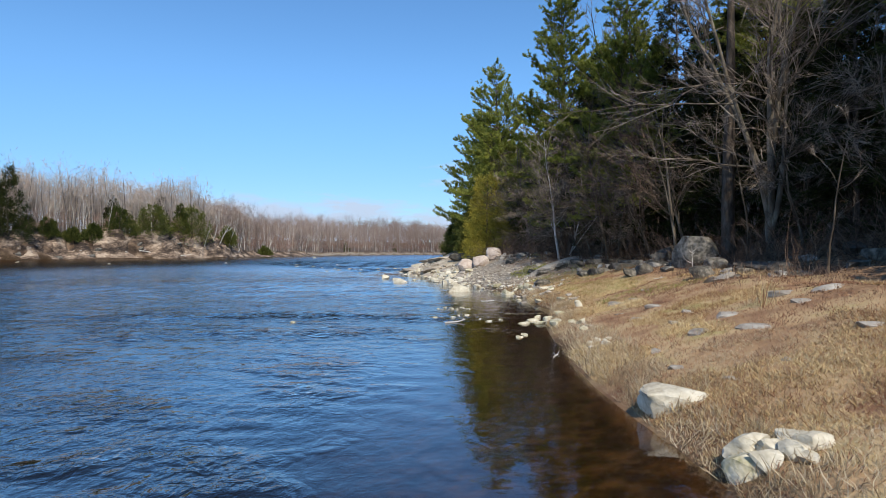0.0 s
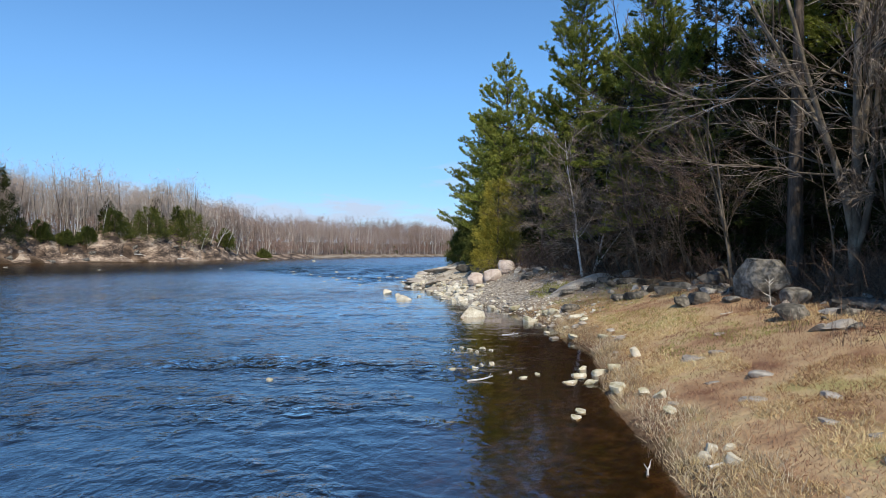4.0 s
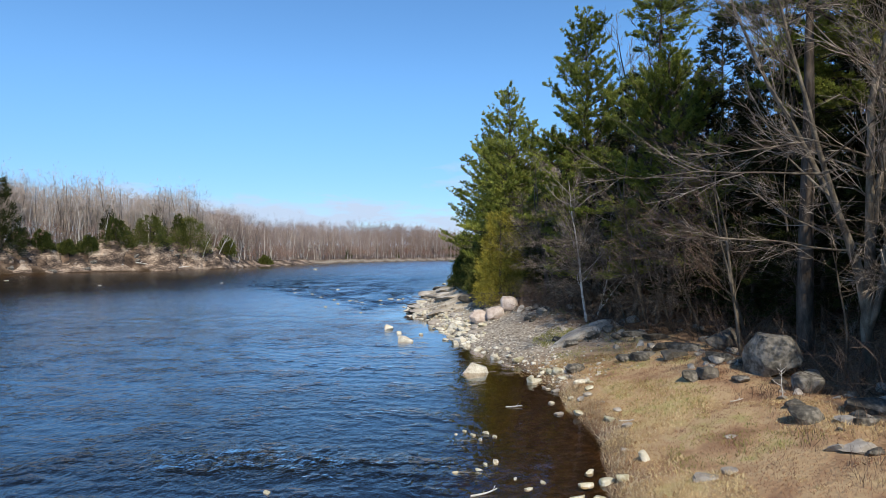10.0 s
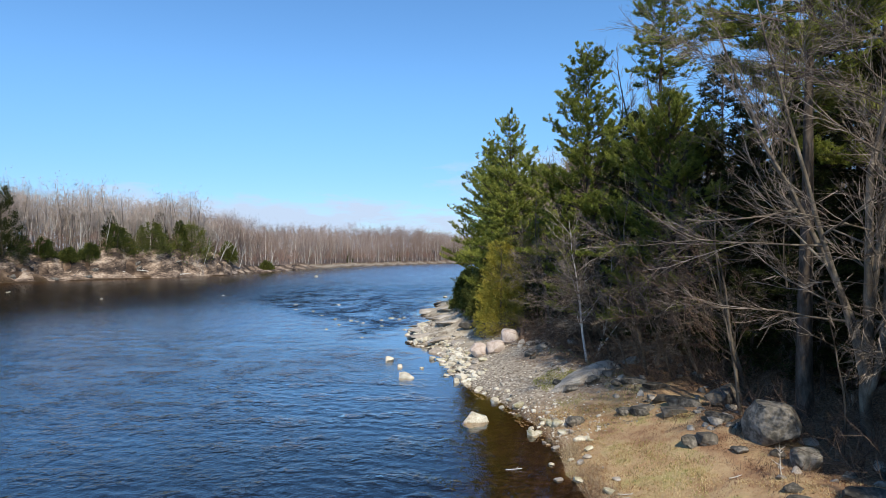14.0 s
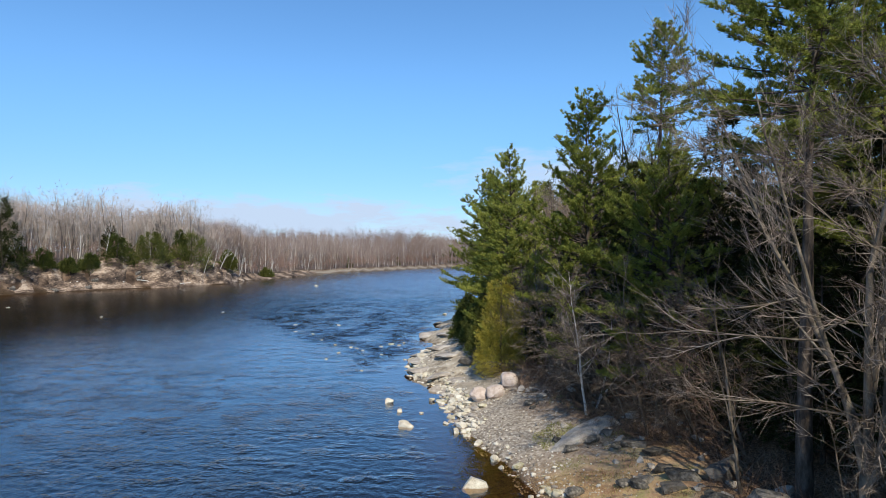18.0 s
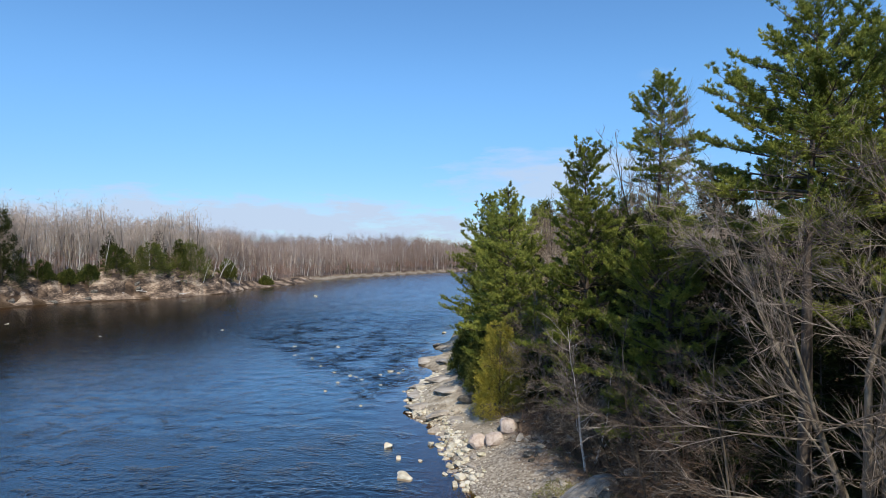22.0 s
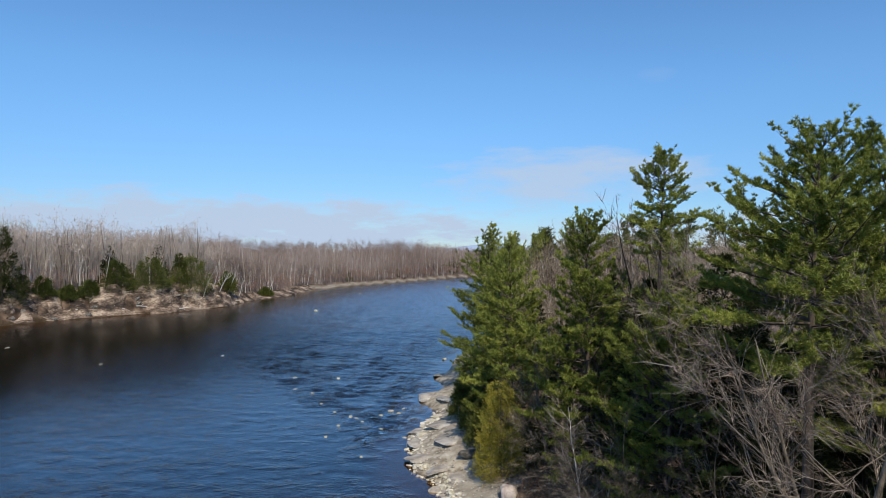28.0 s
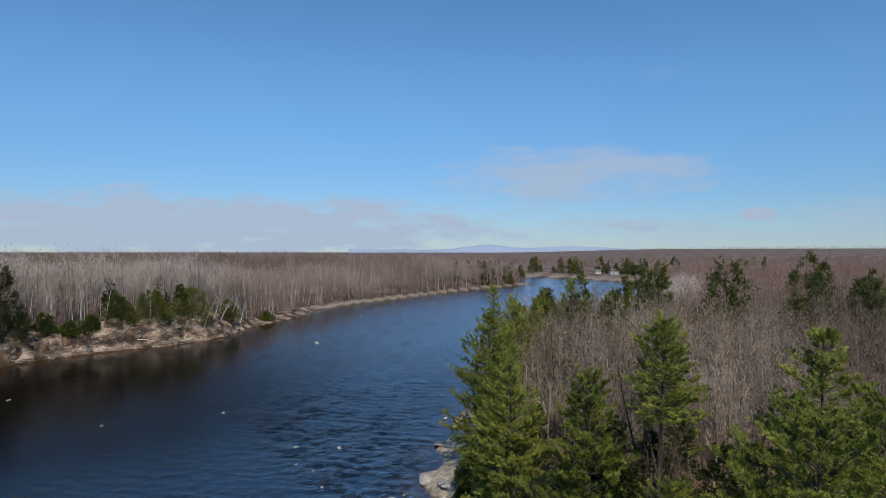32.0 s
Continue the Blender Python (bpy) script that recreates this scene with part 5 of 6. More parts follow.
for x, y, l, d, h, k in ((8.6, 21.4, 0.8, 0.6, 0.5, 0), (9.15, 21.2, 0.75, 0.6, 0.55, 1), (7.7, 26.2, 0.7, 0.5, 0.4, 0), (8.2, 25.8, 0.95, 0.6, 0.4, 0), (9.2, 29.8, 1.3, 0.8, 0.4, 0), (9.9, 28.6, 1.4, 0.7, 0.4, 0), (10.1, 25.8, 1.5, 0.9, 0.5, 0), (9.3, 24.8, 1.2, 0.8, 0.4, 1), (8.6, 26.2, 0.9, 0.7, 0.4, 0),
                         (10.4, 23.2, 1.0, 0.7, 0.45, 0), (9.6, 26.9, 1.1, 0.6, 0.4, 1), (5.65, 26.4, 0.9, 0.6, 0.5, 0), (6.4, 31.0, 0.8, 0.5, 0.4, 0), (7.6, 31.4, 0.9, 0.6, 0.5, 0), (8.5, 31.8, 0.7, 0.5, 0.4, 1), (10.6, 19.4, 0.5, 0.4, 0.3, 0),
                         (13.4, 17.4, 1.0, 0.7, 0.35, 0), (12.6, 15.6, 0.9, 0.6, 0.3, 1), (13.8, 13.6, 1.1, 0.8, 0.5, 0), (12.2, 12.4, 0.8, 0.6, 0.4, 0), (14.6, 16.0, 1.2, 0.8, 0.6, 1), (11.4, 13.8, 0.7, 0.5, 0.25, 0), (9.6, 19.9, 0.6, 0.5, 0.3, 0), (10.0, 14.6, 0.6, 0.4, 0.25, 0)):
    stone("rock", "grey angular rock among leaf litter below the woods", x, y, (l, d, h), (grey_stone, dark_stone)[k], srng.uniform(-40, 40), 0.28, 3, ROCKS, cuts=12, hard=0.62, flat_top=True)
rubble = [stone("rock", "grey angular rock in the rubble below the woods", 10.2 + k * 0.5, 22.9 - k * 0.6, (0.62, 0.46, 0.36), m, 40 * k, 0.25, 3, "rubble below the woods", cuts=13, hard=0.6, lumps=0.16)
          for k, m in enumerate((turf_stone, grey_stone, turf_stone, grey_stone, ledge_stone))]
k = 0
while k < 140:
    y = srng.uniform(11, 46)
    x = 4 + 11 * srng.random()
    s = float(inland(np.array([x]), np.array([y]))[0])
    if not 4.6 - 2.4 * min(max((y - 26) / 8, 0), 1) < s < 9.0 or math.hypot(x - 11.0, y - 20.6) < 1.5:
        continue
    f = srng.uniform(0.3, 1.0) * (1.7 if srng.random() < 0.12 else 1.0)
    copy_thing(rubble[k % 5], Matrix.LocRotScale(stand(x, y, 0.05 * f), Euler((srng.normal() * 0.2, srng.normal() * 0.2, srng.uniform(0, 6.28))), (f, f * srng.uniform(0.7, 1.3), f * srng.uniform(0.6, 1.2))))
    k += 1
pebble = [stone("stone", "small pale stone on the shore", 4.4 + k * 0.3, 27.6, (0.30, 0.24, 0.18), m, 70 * k, 0.2, 2, "small stones on the shore", cuts=9, hard=0.66) for k, m in enumerate((pale_stone, mossy_stone, ledge_stone))]
k = 0
while k < 80:
    y = srng.uniform(18, 50)
    x = srng.uniform(-1, 6.5)
    s = float(inland(np.array([x]), np.array([y]))[0])
    if not -0.5 < s < 1.3:
        continue
    f = srng.uniform(0.45, 1.3) * (1.6 if srng.random() < 0.1 else 1.0)
    copy_thing(pebble[k % 3], Matrix.LocRotScale((x, y, max(z_at(x, y), -0.05) + 0.05 * f), Euler((srng.normal() * 0.15, srng.normal() * 0.15, srng.uniform(0, 6.28))), (f, f * srng.uniform(0.7, 1.3), f * srng.uniform(0.7, 1.2))))
    k += 1
stone("rock_slab", "smooth sloping grey slab of bedrock", 7.2, 32.6, (5.4, 2.0, 0.9), turf_stone, 28, 0.66, 4, tilt=(-6, -14), cuts=6, hard=0.7, flat_top=True)
for x, y, l, d, h in ((2.35, 42.2, 1.35, 1.0, 1.0), (3.45, 41.7, 1.3, 0.95, 1.0), (4.5, 43.0, 1.3, 1.0, 1.25)):
    stone("boulder", "rounded pinkish-white boulder on the rocky shore", x, y, (l, d, h), pink_stone, srng.uniform(-30, 30), 0.15, 3, "pinkish boulders", cuts=6, hard=0.84)
for x, y, l, d, h in ((3.5, 47.4, 1.7, 1.2, 1.3), (2.6, 49.0, 1.5, 1.1, 0.9), (4.7, 46.8, 1.8, 1.1, 0.9), (2.0, 52.0, 1.8, 1.2, 0.8)):
    stone("rock", "dark layered rock in the shade of the cedars", x, y, (l, d, h), dark_stone, srng.uniform(-30, 30), 0.2, 3, "dark rocks at the point", cuts=13, hard=0.6)
LEDGE = "pale ledges of the point"
for x, y, l, d, h in ((-1.6, 55.0, 3.2, 2.0, 0.5), (-2.2, 59.5, 3.0, 2.2, 0.5), (-0.2, 52.0, 3.0, 1.6, 0.5), (0.6, 57, 3.6, 2.4, 0.8), (-2.3, 63, 2.6, 1.8, 0.4), (0.2, 62, 3.2, 2.2, 0.9), (-1.9, 78.5, 3.2, 2.4, 0.6), (-0.3, 92, 2.6, 2.0, 0.5), (0.5, 75, 3.0, 2.4, 0.7), (1.2, 49.5, 2.6, 1.6, 0.6)):
    stone("ledge", "pale sunlit ledge of bedrock at the point", x, y, (l * 1.3, d * 1.3, h), ledge_stone, srng.uniform(-90, 90), 0.86, 4, LEDGE, cuts=14, hard=0.62, lumps=0.2, tilt=(srng.uniform(-4, 4), srng.uniform(-5, 0)))
RIM = "pale stones along the rim of the point"
rim = [stone("stone", "pale angular stone on the rim of the point", 1.0 + 0.5 * k, 40.5, (0.62, 0.44, 0.34), m, 60 * k, 0.2, 2, RIM, cuts=12, hard=0.6) for k, m in enumerate((pale_stone, pale_stone, ledge_stone, mossy_stone))]
k = 0
while k < 105:
    y = srng.uniform(38, 70)
    x = srng.uniform(-5, 5)
    s = float(inland(np.array([x]), np.array([y]))[0])
    if not -0.7 < s < 1.0:
        continue
    f = srng.uniform(0.4, 1.15) * (1.7 if srng.random() < 0.14 else 1.0)
    copy_thing(rim[k % 4], Matrix.LocRotScale((x, y, max(z_at(x, y), -0.08) + 0.05 * f), Euler((srng.normal() * 0.15, srng.normal() * 0.15, srng.uniform(0, 6.28))), (f, f * srng.uniform(0.7, 1.3), f * srng.uniform(0.5, 1.0))))
    k += 1

# loose gravel and cobbles along the point
def cobbles(name, label, seed, n, lo, hi, box, near, far, ease, mat):
    rng = np.random.default_rng(seed)
    forms = [stone_geometry(rng, 1, 6, 0.72, 0.1) for _ in range(8)]
    x, y = rng.uniform(box[0], box[1], n * 5), rng.uniform(box[2], box[3], n * 5)
    s = inland(x, y)
    ok = (s > near) & (s < far) & (rng.random(n * 5) < np.exp(-np.maximum(s - 0.6, 0) * ease) + 0.06)
    x, y, s = x[ok][:n], y[ok][:n], s[ok][:n]
    z = land(x, y, s)
    vs, fs, off = [], [], 0
    for k in range(len(x)):
        v, f = forms[k % 8]
        r = rng.uniform(lo, hi) * (2.2 if rng.random() < 0.06 else 1.0)
        a = rng.uniform(0, 6.28)
        w = v * np.array([1.2, 0.9, 0.65]) * r
        w = np.stack([w[:, 0] * math.cos(a) - w[:, 1] * math.sin(a), w[:, 0] * math.sin(a) + w[:, 1] * math.cos(a), w[:, 2]], 1) + (x[k], y[k], max(z[k], -0.06) + r * 0.12)
        vs.append(w)
        fs.append(f + off)
        off += len(v)
    tagged(new(name, mesh_of(name, np.concatenate(vs), np.concatenate(fs), mat, lo < 0.05)), label, "cobbles", kind="stuff")


cobble_mat = material("cobbles", [(0.20, 0.17, 0.135), (0.38, 0.34, 0.28), (0.58, 0.54, 0.46)], 0.85, 1.0, 4, island=0.7, fine=0.2, fine_scale=20)
rim_mat = material("rim_stones", [(0.36, 0.32, 0.245), (0.52, 0.475, 0.38), (0.66, 0.62, 0.52)], 0.85, 1.0, 4, island=0.6, fine=0.25, fine_scale=14)
cobbles("cobbles", "pale loose cobbles along the rocky shore", 33, 3400, 0.02, 0.075, (-4, 9, 25, 64), -0.6, 5.5, 0.6, cobble_mat)
cobbles("rim_stones", "bleached broken stones along the waterline of the point", 34, 380, 0.08, 0.26, (-5, 5.5, 37, 72), -0.5, 1.1, 1.6, rim_mat)


# ---- dry grass, brush and litter ----
def turf_blades(name, label, n, box, keep, tall, wide, mat, seed, lean=0.45, category="grass"):
    rng = np.random.default_rng(seed)
    x, y = rng.uniform(box[0], box[1], n * 3), rng.uniform(box[2], box[3], n * 3)
    s = inland(x, y)
    ok = keep(x, y, s)
    x, y, s = x[ok][:n], y[ok][:n], s[ok][:n]
    p = np.stack([x, y, land(x, y, s) - 0.01], 1)
    clump = 0.5 + fbm(x * 1.8, y * 1.8, 3, 40)
    h = rng.uniform(*tall, len(x)) * clump
    d = unit(np.stack([rng.normal(size=len(x)) * lean, rng.normal(size=len(x)) * lean, np.ones(len(x))], 1))
    side = unit(np.cross(d, rng.normal(size=d.shape))) * (rng.uniform(*wide, len(x)) / 2)[:, None]
    mid = p + d * (h * 0.55)[:, None]
    tip = mid + unit(d + rng.normal(size=d.shape) * 0.45) * (h * 0.5)[:, None]
    v = np.stack([p - side, p + side, mid + side * 0.8, mid - side * 0.8, tip], 1).reshape(-1, 3)
    k = np.arange(len(x))[:, None] * 5
    me = mesh_of(name, v, [k + np.array([[0, 1, 2, 3]]), k + np.array([[3, 2, 4]])], mat)
    tagged(new(name, me), label, category, kind="stuff")


def on_turf(x, y, s):
    return (s > 0.02) & (s + (fbm(x * 0.6, y * 0.6, 4, 12) - 0.5) * 5 < 6.4) & (y + (x - 5) * 0.3 < 29)


def russet(x, y, s):
    """Where low reddish brush takes over from the straw: towards the woods, in patches."""
    return fbm(x * 0.42, y * 0.42, 3, 88) + 0.16 * smooth(s, 1.5, 5.5) > 0.565


turf_blades("dry_grass", "short dry golden grass on the bank", 70000, (2.8, 11.5, -4, 14), lambda x, y, s: on_turf(x, y, s) & ~russet(x, y, s), (0.05, 0.14), (0.005, 0.012), grass_mat, 1, 0.95)
turf_blades("dry_grass", "short dry golden grass on the bank", 26000, (3, 12, 14, 30), lambda x, y, s: on_turf(x, y, s) & ~russet(x, y, s), (0.05, 0.14), (0.009, 0.018), grass_mat, 2, 0.95)
turf_blades("dry_grass", "fine dry straw close to the water's edge", 60000, (2.9, 7.6, -3.5, 5.5), on_turf, (0.03, 0.10), (0.003, 0.006), straw_mat, 15, 1.0)
turf_blades("heath", "low russet heath in patches on the bank", 44000, (2.8, 12, -4, 26), lambda x, y, s: on_turf(x, y, s) & russet(x, y, s), (0.04, 0.11), (0.005, 0.010), russet_mat, 11, 0.7, "heath")
turf_blades("shore_grass", "bleached dry stalks overhanging the water's edge", 16000, (2.8, 6.5, -4, 28), lambda x, y, s: (s > 0.0) & (s < 0.3 + 1.3 * fbm(x * 0.9, y * 0.9, 2, 19)), (0.10, 0.25), (0.005, 0.011), straw_mat, 3, 0.7)
turf_blades("green_grass", "new green grass among the dry turf", 7000, (5, 9.5, 14, 40), lambda x, y, s: (s > 1.5) & (s < 6) & (fbm(x * 0.5, y * 0.5, 3, 77) > 0.55), (0.05, 0.14), (0.008, 0.016), green_grass_mat, 4)
turf_blades("green_grass", "bright green grass beside the sloping slab", 2600, (4.6, 8.4, 31, 38), lambda x, y, s: (((x - 6.0) / 1.2) ** 2 + ((y - 33.2) / 1.5) ** 2 < 0.6 + 0.8 * fbm(x * 1.5, y * 1.5, 3, 78)), (0.08, 0.2), (0.012, 0.022), green_grass_mat, 14)
turf_blades("leaf_litter", "brown fallen leaves among the rocks", 15000, (5, 16, 6, 40), lambda x, y, s: (s > 4.6 - 2.0 * smooth(y, 26, 34)) & (s < 11), (0.02, 0.06), (0.03, 0.06), litter_mat, 21, 2.2, "leaf litter")
turf_blades("dry_stalks", "tall reddish dry stalks between the rocks", 5000, (5, 14, 8, 46), lambda x, y, s: (s > 4.2) & (s < 9) & (fbm(x * 0.7, y * 0.7, 3, 55) > 0.52), (0.2, 0.55), (0.006, 0.012), red_twig_mat, 6, 0.35, "brush")
turf_blades("dry_stalks", "pale dry weed stalks standing in the turf", 26, (6.75, 7.3, 7.2, 7.8), lambda x, y, s: s > 0, (0.6, 0.95), (0.012, 0.018), grass_mat, 8, 0.15, "weeds")


def thicket():
    """Low tangled brush at the foot of the trees."""
    rng = np.random.default_rng(9)
    x, y = rng.uniform(3, 22, 5000), rng.uniform(13, 60, 5000)
    s = inland(x, y)
    ok = (s > 6.9 - 2.9 * smooth(y, 26, 42)) & (s < 13)
    x, y, s = x[ok][:640], y[ok][:640], s[ok][:640]
    p = np.stack([x, y, land(x, y, s)], 1)
    p, l = np.repeat(p, 5, 0), rng.uniform(0.7, 2.4, len(x) * 5)
    a, r = grow(p, rng.normal(size=p.shape) * 0.7 + np.array([-0.25, -0.1, 0.8]), l, np.full(len(p), 0.011), np.full(len(p), 0.004), 4, 0.2, 0.0, rng)
    w, t, q, d = sprout(a, 5, 0.25, 1, (25, 60), rng)
    v, f = join([tubes(a, r, 3), blades(q, d, l[w] * 0.35, np.full(len(q), 0.014), rng)])
    tagged(new("brush", mesh_of("brush", v, f, red_twig_mat)), "tangled leafless brown brush under the trees", "brush", kind="stuff")


thicket()


def driftwood(x, y, z, size, turn, label):
    root = tagged(new("driftwood"), label, "driftwood")
    rng = np.random.default_rng(int(abs(x) * 100))
    l, r = grow(np.array([[-size / 2, 0, 0.0]]), np.array([[1.0, 0, 0.03]]), [size], [size * 0.038], [size * 0.02], 5, 0.06, 0.0, rng)
    part("stem", mesh_of("drift_stem", *tubes(l, r, 7), drift_mat, True), root)
    w, s, p, d = sprout(l, 2, 0.3, 0.9, (30, 60), rng)
    b, q = grow(p, d, np.full(2, size * 0.25), np.full(2, size * 0.016), np.full(2, size * 0.008), 3, 0.1, 0.02, rng)
    for k in range(2):
        part("stub", mesh_of("drift_stub", *tubes(b[k:k + 1], q[k:k + 1], 5), drift_mat, True), root)
    root.matrix_world = pose(x, y, z, 0, 0, turn)


driftwood(8.7, 18.25, z_at(8.7, 18.25) + 0.05, 0.45, 15, "short bleached white log on the turf")
driftwood(2.5, 22.2, 0.02, 0.6, 5, "bleached branch lying in the shallows")
driftwood(5.6, 18.9, z_at(5.6, 18.9) + 0.03, 0.45, -20, "bleached stick on the turf")
driftwood(2.9, 8.2, 0.0, 0.5, 70, "broken twig sticking out of the shallows")
driftwood(0.9, 14.2, 0.02, 0.7, 25, "drowned branch in the shallows")
driftwood(3.75, 7.6, 0.3, 0.7, 25, "bleached branch lying on the shore stones")

# ---- the far bank ----
frng = np.random.default_rng(51)
FAR_GREEN = "conifers on the far bank"
for x, y, h, r in ((-100, 185.5, 9.2, 4.0), (-92, 190.5, 9.0, 5.2), (-84.8, 203.0, 11.0, 6.2), (-117, 168, 4.5, 2.4), (-113, 171, 5.5, 2.8), (-108.5, 175, 3.6, 2.2), (-96, 204, 15, 3.0), (-79.5, 222, 7.0, 3.2),
                   (-116.5, 160, 19, 5.0), (-120, 158.5, 17, 5.2), (-122, 155, 16, 5.2), (-107, 194, 13, 3.0), (-104.5, 179, 4.5, 2.8), (-74, 252, 3.6, 2.6), (-88.5, 203, 12, 3.2)):
    conifer("cedar", "dark green cedar on top of the clay bank", frng, hemlock_mat if h > 12 else olive_mat, stand(x, y, -0.3), FAR_GREEN, tall=h, reach=r * 1.15, dense=3600, size=2.2, base=0.0, fat=0.5 if h < 12 else 0.66)
spruces = [conifer("spruce", "dark conifer on the far point of the river", frng, olive_mat, stand(*at, -0.3), "conifers on the far point", tall=h, reach=r * 1.2, dense=1300, size=3.6, base=0.02, fat=0.65)
           for at, h, r in (((32, 488), 17, 3.2), ((52, 512), 19, 4.4), ((66, 540), 15, 4.6))]
for k in range(78):
    t = frng.uniform(0, 1)
    if k < 40:
        x, y = 4 + 66 * t + frng.uniform(-14, 2), 452 + 96 * t + frng.uniform(-2, 34)
    elif k < 70:
        x, y = 95 + 115 * t + frng.uniform(-6, 14), 700 - 92 * t + frng.uniform(-8, 30)
    else:
        x, y = 205 + 90 * t, 600 - 60 * t + frng.uniform(0, 20)
    s = frng.uniform(0.45, 1.15)
    if inland(np.array([x]), np.array([y]))[0] > 3:
        copy_thing(spruces[k % 3], Matrix.LocRotScale(stand(x, y, -0.3), Euler((0, 0, frng.uniform(0, 6.28))), (s * frng.uniform(0.8, 1.25), s, s)))
for x, y, s in ((-31, 400, 0.35), (-54, 345, 0.4)):
    copy_thing(spruces[1], Matrix.LocRotScale(stand(x, y, -0.3), Euler((0, 0, x)), (s, s, s)))
for x, y, h, r in ((59, 128, 18, 5.6), (77, 126, 15.5, 4.4), (91, 132, 17.0, 4.6), (33, 116, 15.5, 3.6), (41, 130, 17, 3.8), (47, 135, 17.5, 3.8), (25, 112, 15.5, 3.6), (17, 104, 15.0, 3.4), (29, 106, 14, 3.0), (112, 190, 20, 6), (120, 196, 18, 6), (70, 122, 12, 3), (104, 150, 15, 4), (46, 172, 13, 4.5), (58, 190, 15, 5), (66, 196, 12, 4.5), (78, 222, 15, 5), (21, 98, 13, 2.6), (84, 118, 12, 3)):
    conifer("spruce", "olive-green conifer above the leafless woods", frng, olive_mat, stand(x, y, -0.3), "conifers among the bare woods", tall=h * 1.22, reach=r * 1.25, dense=2600, size=3.2, base=0.02, fat=0.55)
# white birches that lean out over the clay bank
for x, y, lx, h in ((-81, 204, 0.35, 14), (-80, 209, 0.45, 13), (-79.5, 214, 0.3, 12), (-79, 222, 0.5, 11), (-119, 166, 0.25, 13), (-114, 174, 0.3, 14), (-78, 230, 0.35, 10), (-93, 192, 0.1, 14), (-69, 305, 0.3, 11), (-73, 252, 0.3, 10), (-103, 184, 0.15, 15), (-108, 180, 0.1, 15)):
    bare_tree("birch", "white birch leaning out over the bank", frng, stand(x, y), birch_bark, birch_bark, "leaning birches", tall=h, thick=0.17, reach=4.2, limbs=9, subs=3, twigs=5, low=0.3, lean=(lx, -0.1), fine=3.0, lift=0.1, category="birch tree")
for x, y, l, turn in ((-97.5, 180.0, 5, 30), (-92, 186, 4, 35), (-83, 193.5, 4, 20), (-106, 172, 4, 15)):
    driftwood(x, y, z_at(x, y) + 0.9, l, turn, "fallen bleached trunk on the clay bank")


for k in range(16):
    t = frng.uniform(0, 1)
    x, y = -113 + 36 * t + frng.uniform(-5, -0.5), 155 + 52 * t ** 1.15 + frng.uniform(0, 2.5)
    if inland(np.array([x]), np.array([y]))[0] > 0.2:
        stone("rock", "tilted slab of layered rock on the clay bank", x, y, (frng.uniform(1.2, 3.4), frng.uniform(0.8, 1.6), frng.uniform(0.6, 1.5)), (dark_stone, grey_stone, grey_stone)[k % 3], frng.uniform(15, 45), 0.3, 2, "slabs on the clay bank", cuts=12, hard=0.6, tilt=(frng.uniform(-10, 10), frng.uniform(-24, -10)))


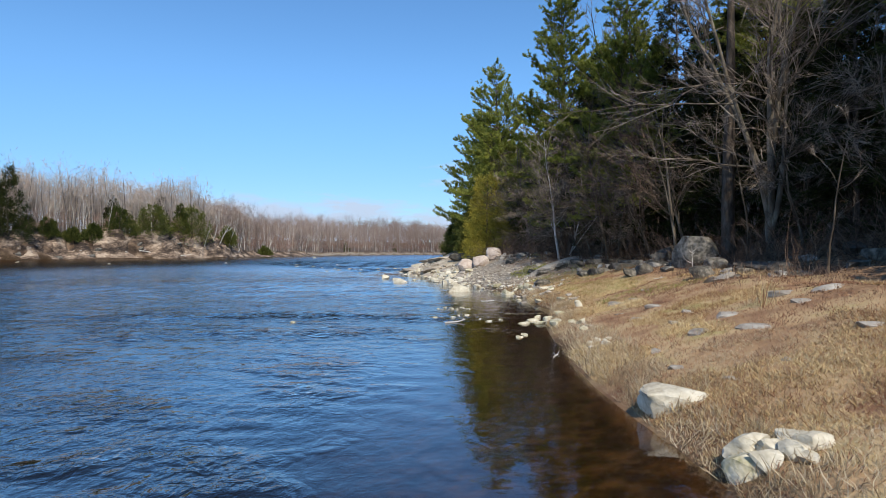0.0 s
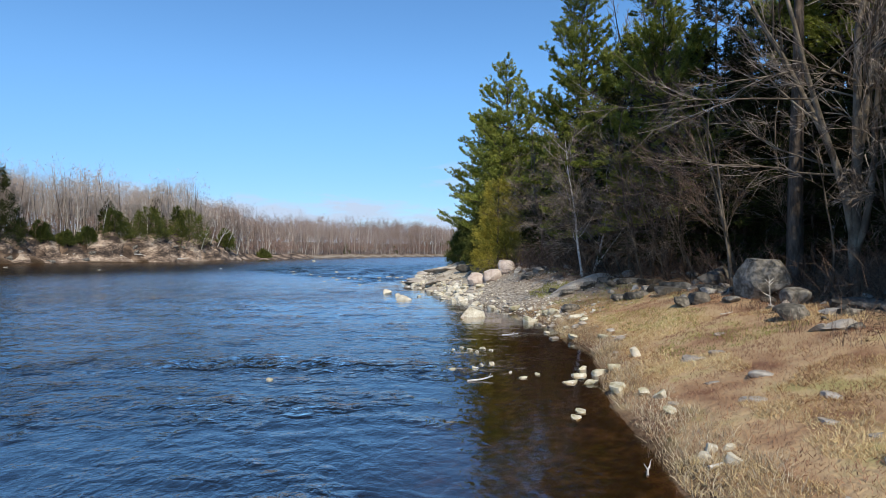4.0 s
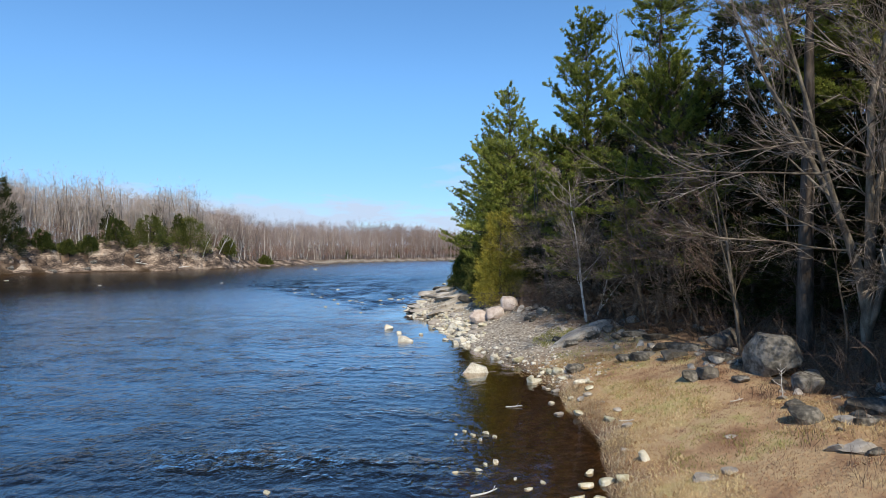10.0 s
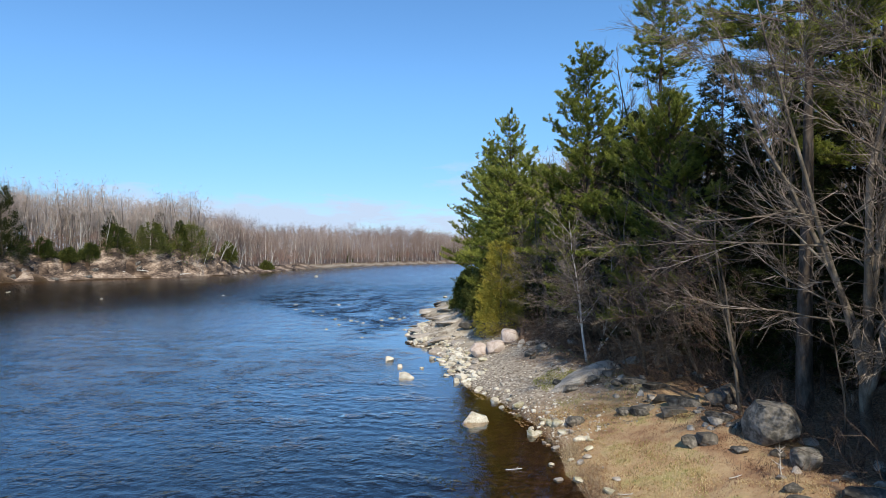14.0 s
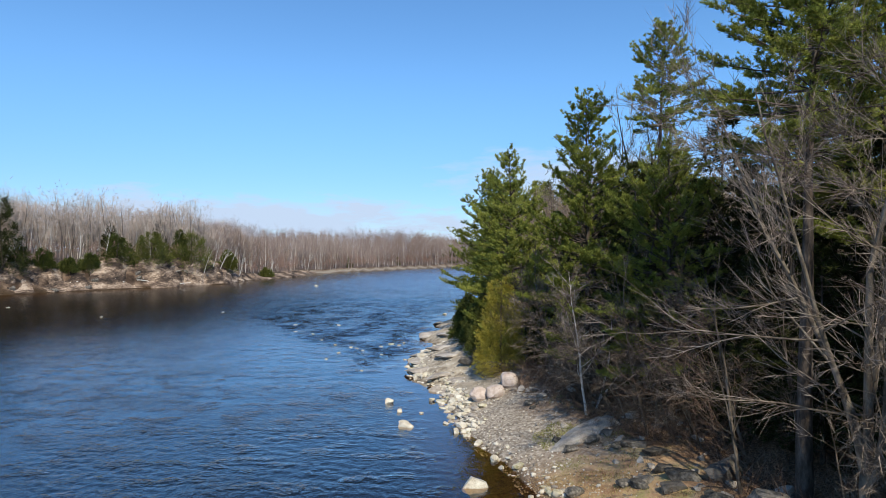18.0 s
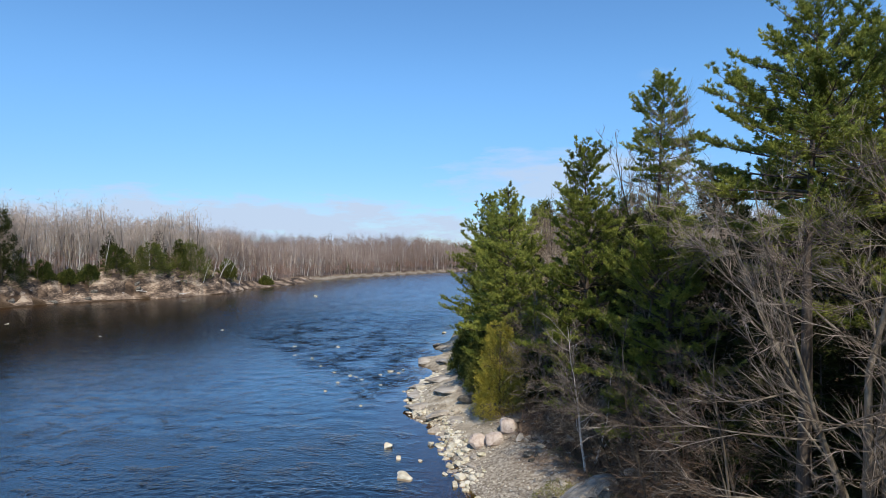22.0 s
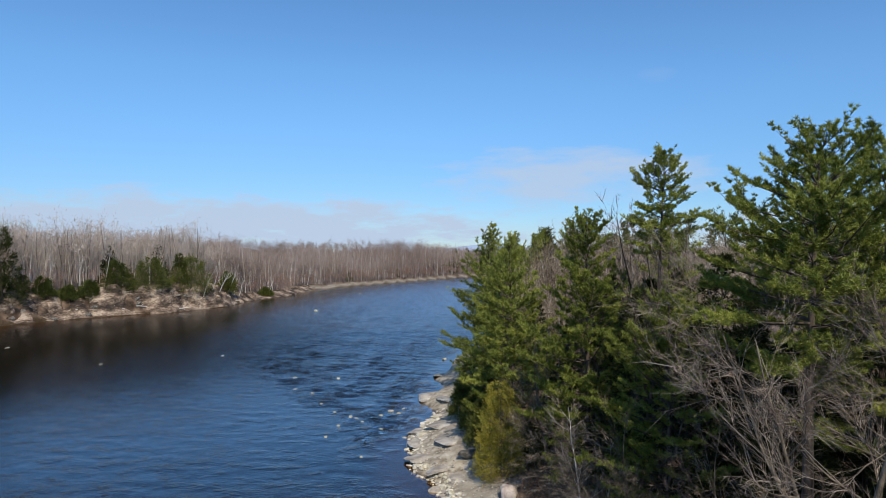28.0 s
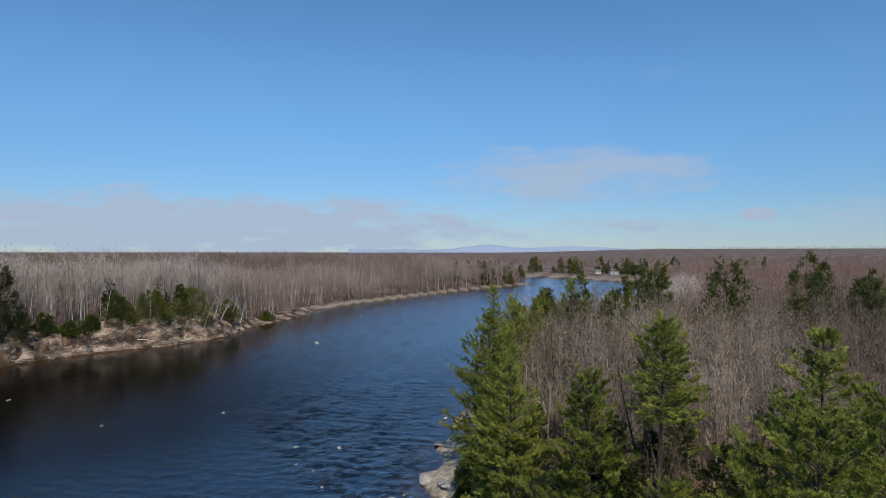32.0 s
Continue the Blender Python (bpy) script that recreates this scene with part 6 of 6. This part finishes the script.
def house(x, y, turn, w, d, h):
    root = tagged(new("house"), "small white house with a grey gable roof behind the far beach", "house", "far houses")
    b = bmesh.new()
    bmesh.ops.create_cube(b, size=1.0, matrix=Matrix.LocRotScale((0, 0, h / 2), None, (w, d, h)))
    me = bpy.data.meshes.new("house_wall")
    b.to_mesh(me)
    b.free()
    me.materials.append(house_white)
    part("wall", me, root)
    r = d * 0.45
    v = np.array([(-w * .54, -d * .58, h - 0.1), (w * .54, -d * .58, h - 0.1), (w * .54, d * .58, h - 0.1), (-w * .54, d * .58, h - 0.1), (-w * .54, 0, h + r), (w * .54, 0, h + r)])
    part("roof", mesh_of("house_roof", v, [np.array([[0, 1, 5, 4], [2, 3, 4, 5], [3, 2, 1, 0]]), np.array([[0, 4, 3], [1, 2, 5]])], house_roof), root)
    for k in range(3):
        b = bmesh.new()
        bmesh.ops.create_cube(b, size=1.0, matrix=Matrix.LocRotScale(((k - 1) * w * 0.3, -d / 2, h * 0.55), None, (w * 0.13, 0.12, h * 0.34)))
        me = bpy.data.meshes.new("house_window")
        b.to_mesh(me)
        b.free()
        me.materials.append(house_glass)
        pane = part("window", me, root)
        rim_ = bmesh.new()
        for dx, dz, sx, sz in ((0, h * 0.18, w * 0.16, 0.12), (0, -h * 0.18, w * 0.16, 0.12), (-w * 0.07, 0, 0.1, h * 0.36), (w * 0.07, 0, 0.1, h * 0.36)):
            bmesh.ops.create_cube(rim_, size=1.0, matrix=Matrix.LocRotScale(((k - 1) * w * 0.3 + dx, -d / 2 - 0.06, h * 0.55 + dz), None, (sx, 0.1, sz)))
        me = bpy.data.meshes.new("window_frame")
        rim_.to_mesh(me)
        rim_.free()
        me.materials.append(house_white)
        part("frame", me, pane)
    root.matrix_world = pose(x, y, z_at(x, y), 0, 0, turn)


house_white = material("house_paint", [(0.72, 0.71, 0.68), (0.80, 0.79, 0.77)], 0.7, 0.6, 3, fine=0.1)
house_roof = material("house_shingles", [(0.13, 0.125, 0.12), (0.2, 0.19, 0.18)], 0.9, 1.0, 4)
house_glass = material("house_glass", [(0.03, 0.035, 0.04), (0.05, 0.055, 0.06)], 0.1, 1.0, 2, fine=0.0, specular=0.5)
house(176, 640, 12, 8, 6, 3.4)
house(163, 655, -8, 6, 5, 2.6)
house(268, 620, 10, 7, 5, 2.6)


def hills():
    x = np.linspace(-700, 1500, 90)
    top = 30 + 34 * np.exp(-((x - 300) / 240) ** 2) + 22 * np.exp(-((x - 950) / 300) ** 2) + 14 * fbm(x * 0.006, 0 * x, 4, 3)
    v = np.concatenate([np.stack([x, 0 * x + 4300, 0 * x - 5], 1), np.stack([x, 0 * x + 4420, top], 1), np.stack([x, 0 * x + 4700, 0 * x - 5], 1)])
    i = np.arange(89)[:, None]
    f = np.concatenate([i + np.array([[0, 1, 91, 90]]), i + np.array([[90, 91, 181, 180]])])
    tagged(new("backdrop", mesh_of("hills", v, f, hill_mat, True)), "low hills on the horizon, painted haze blue", "hills", kind="structure")


hills()
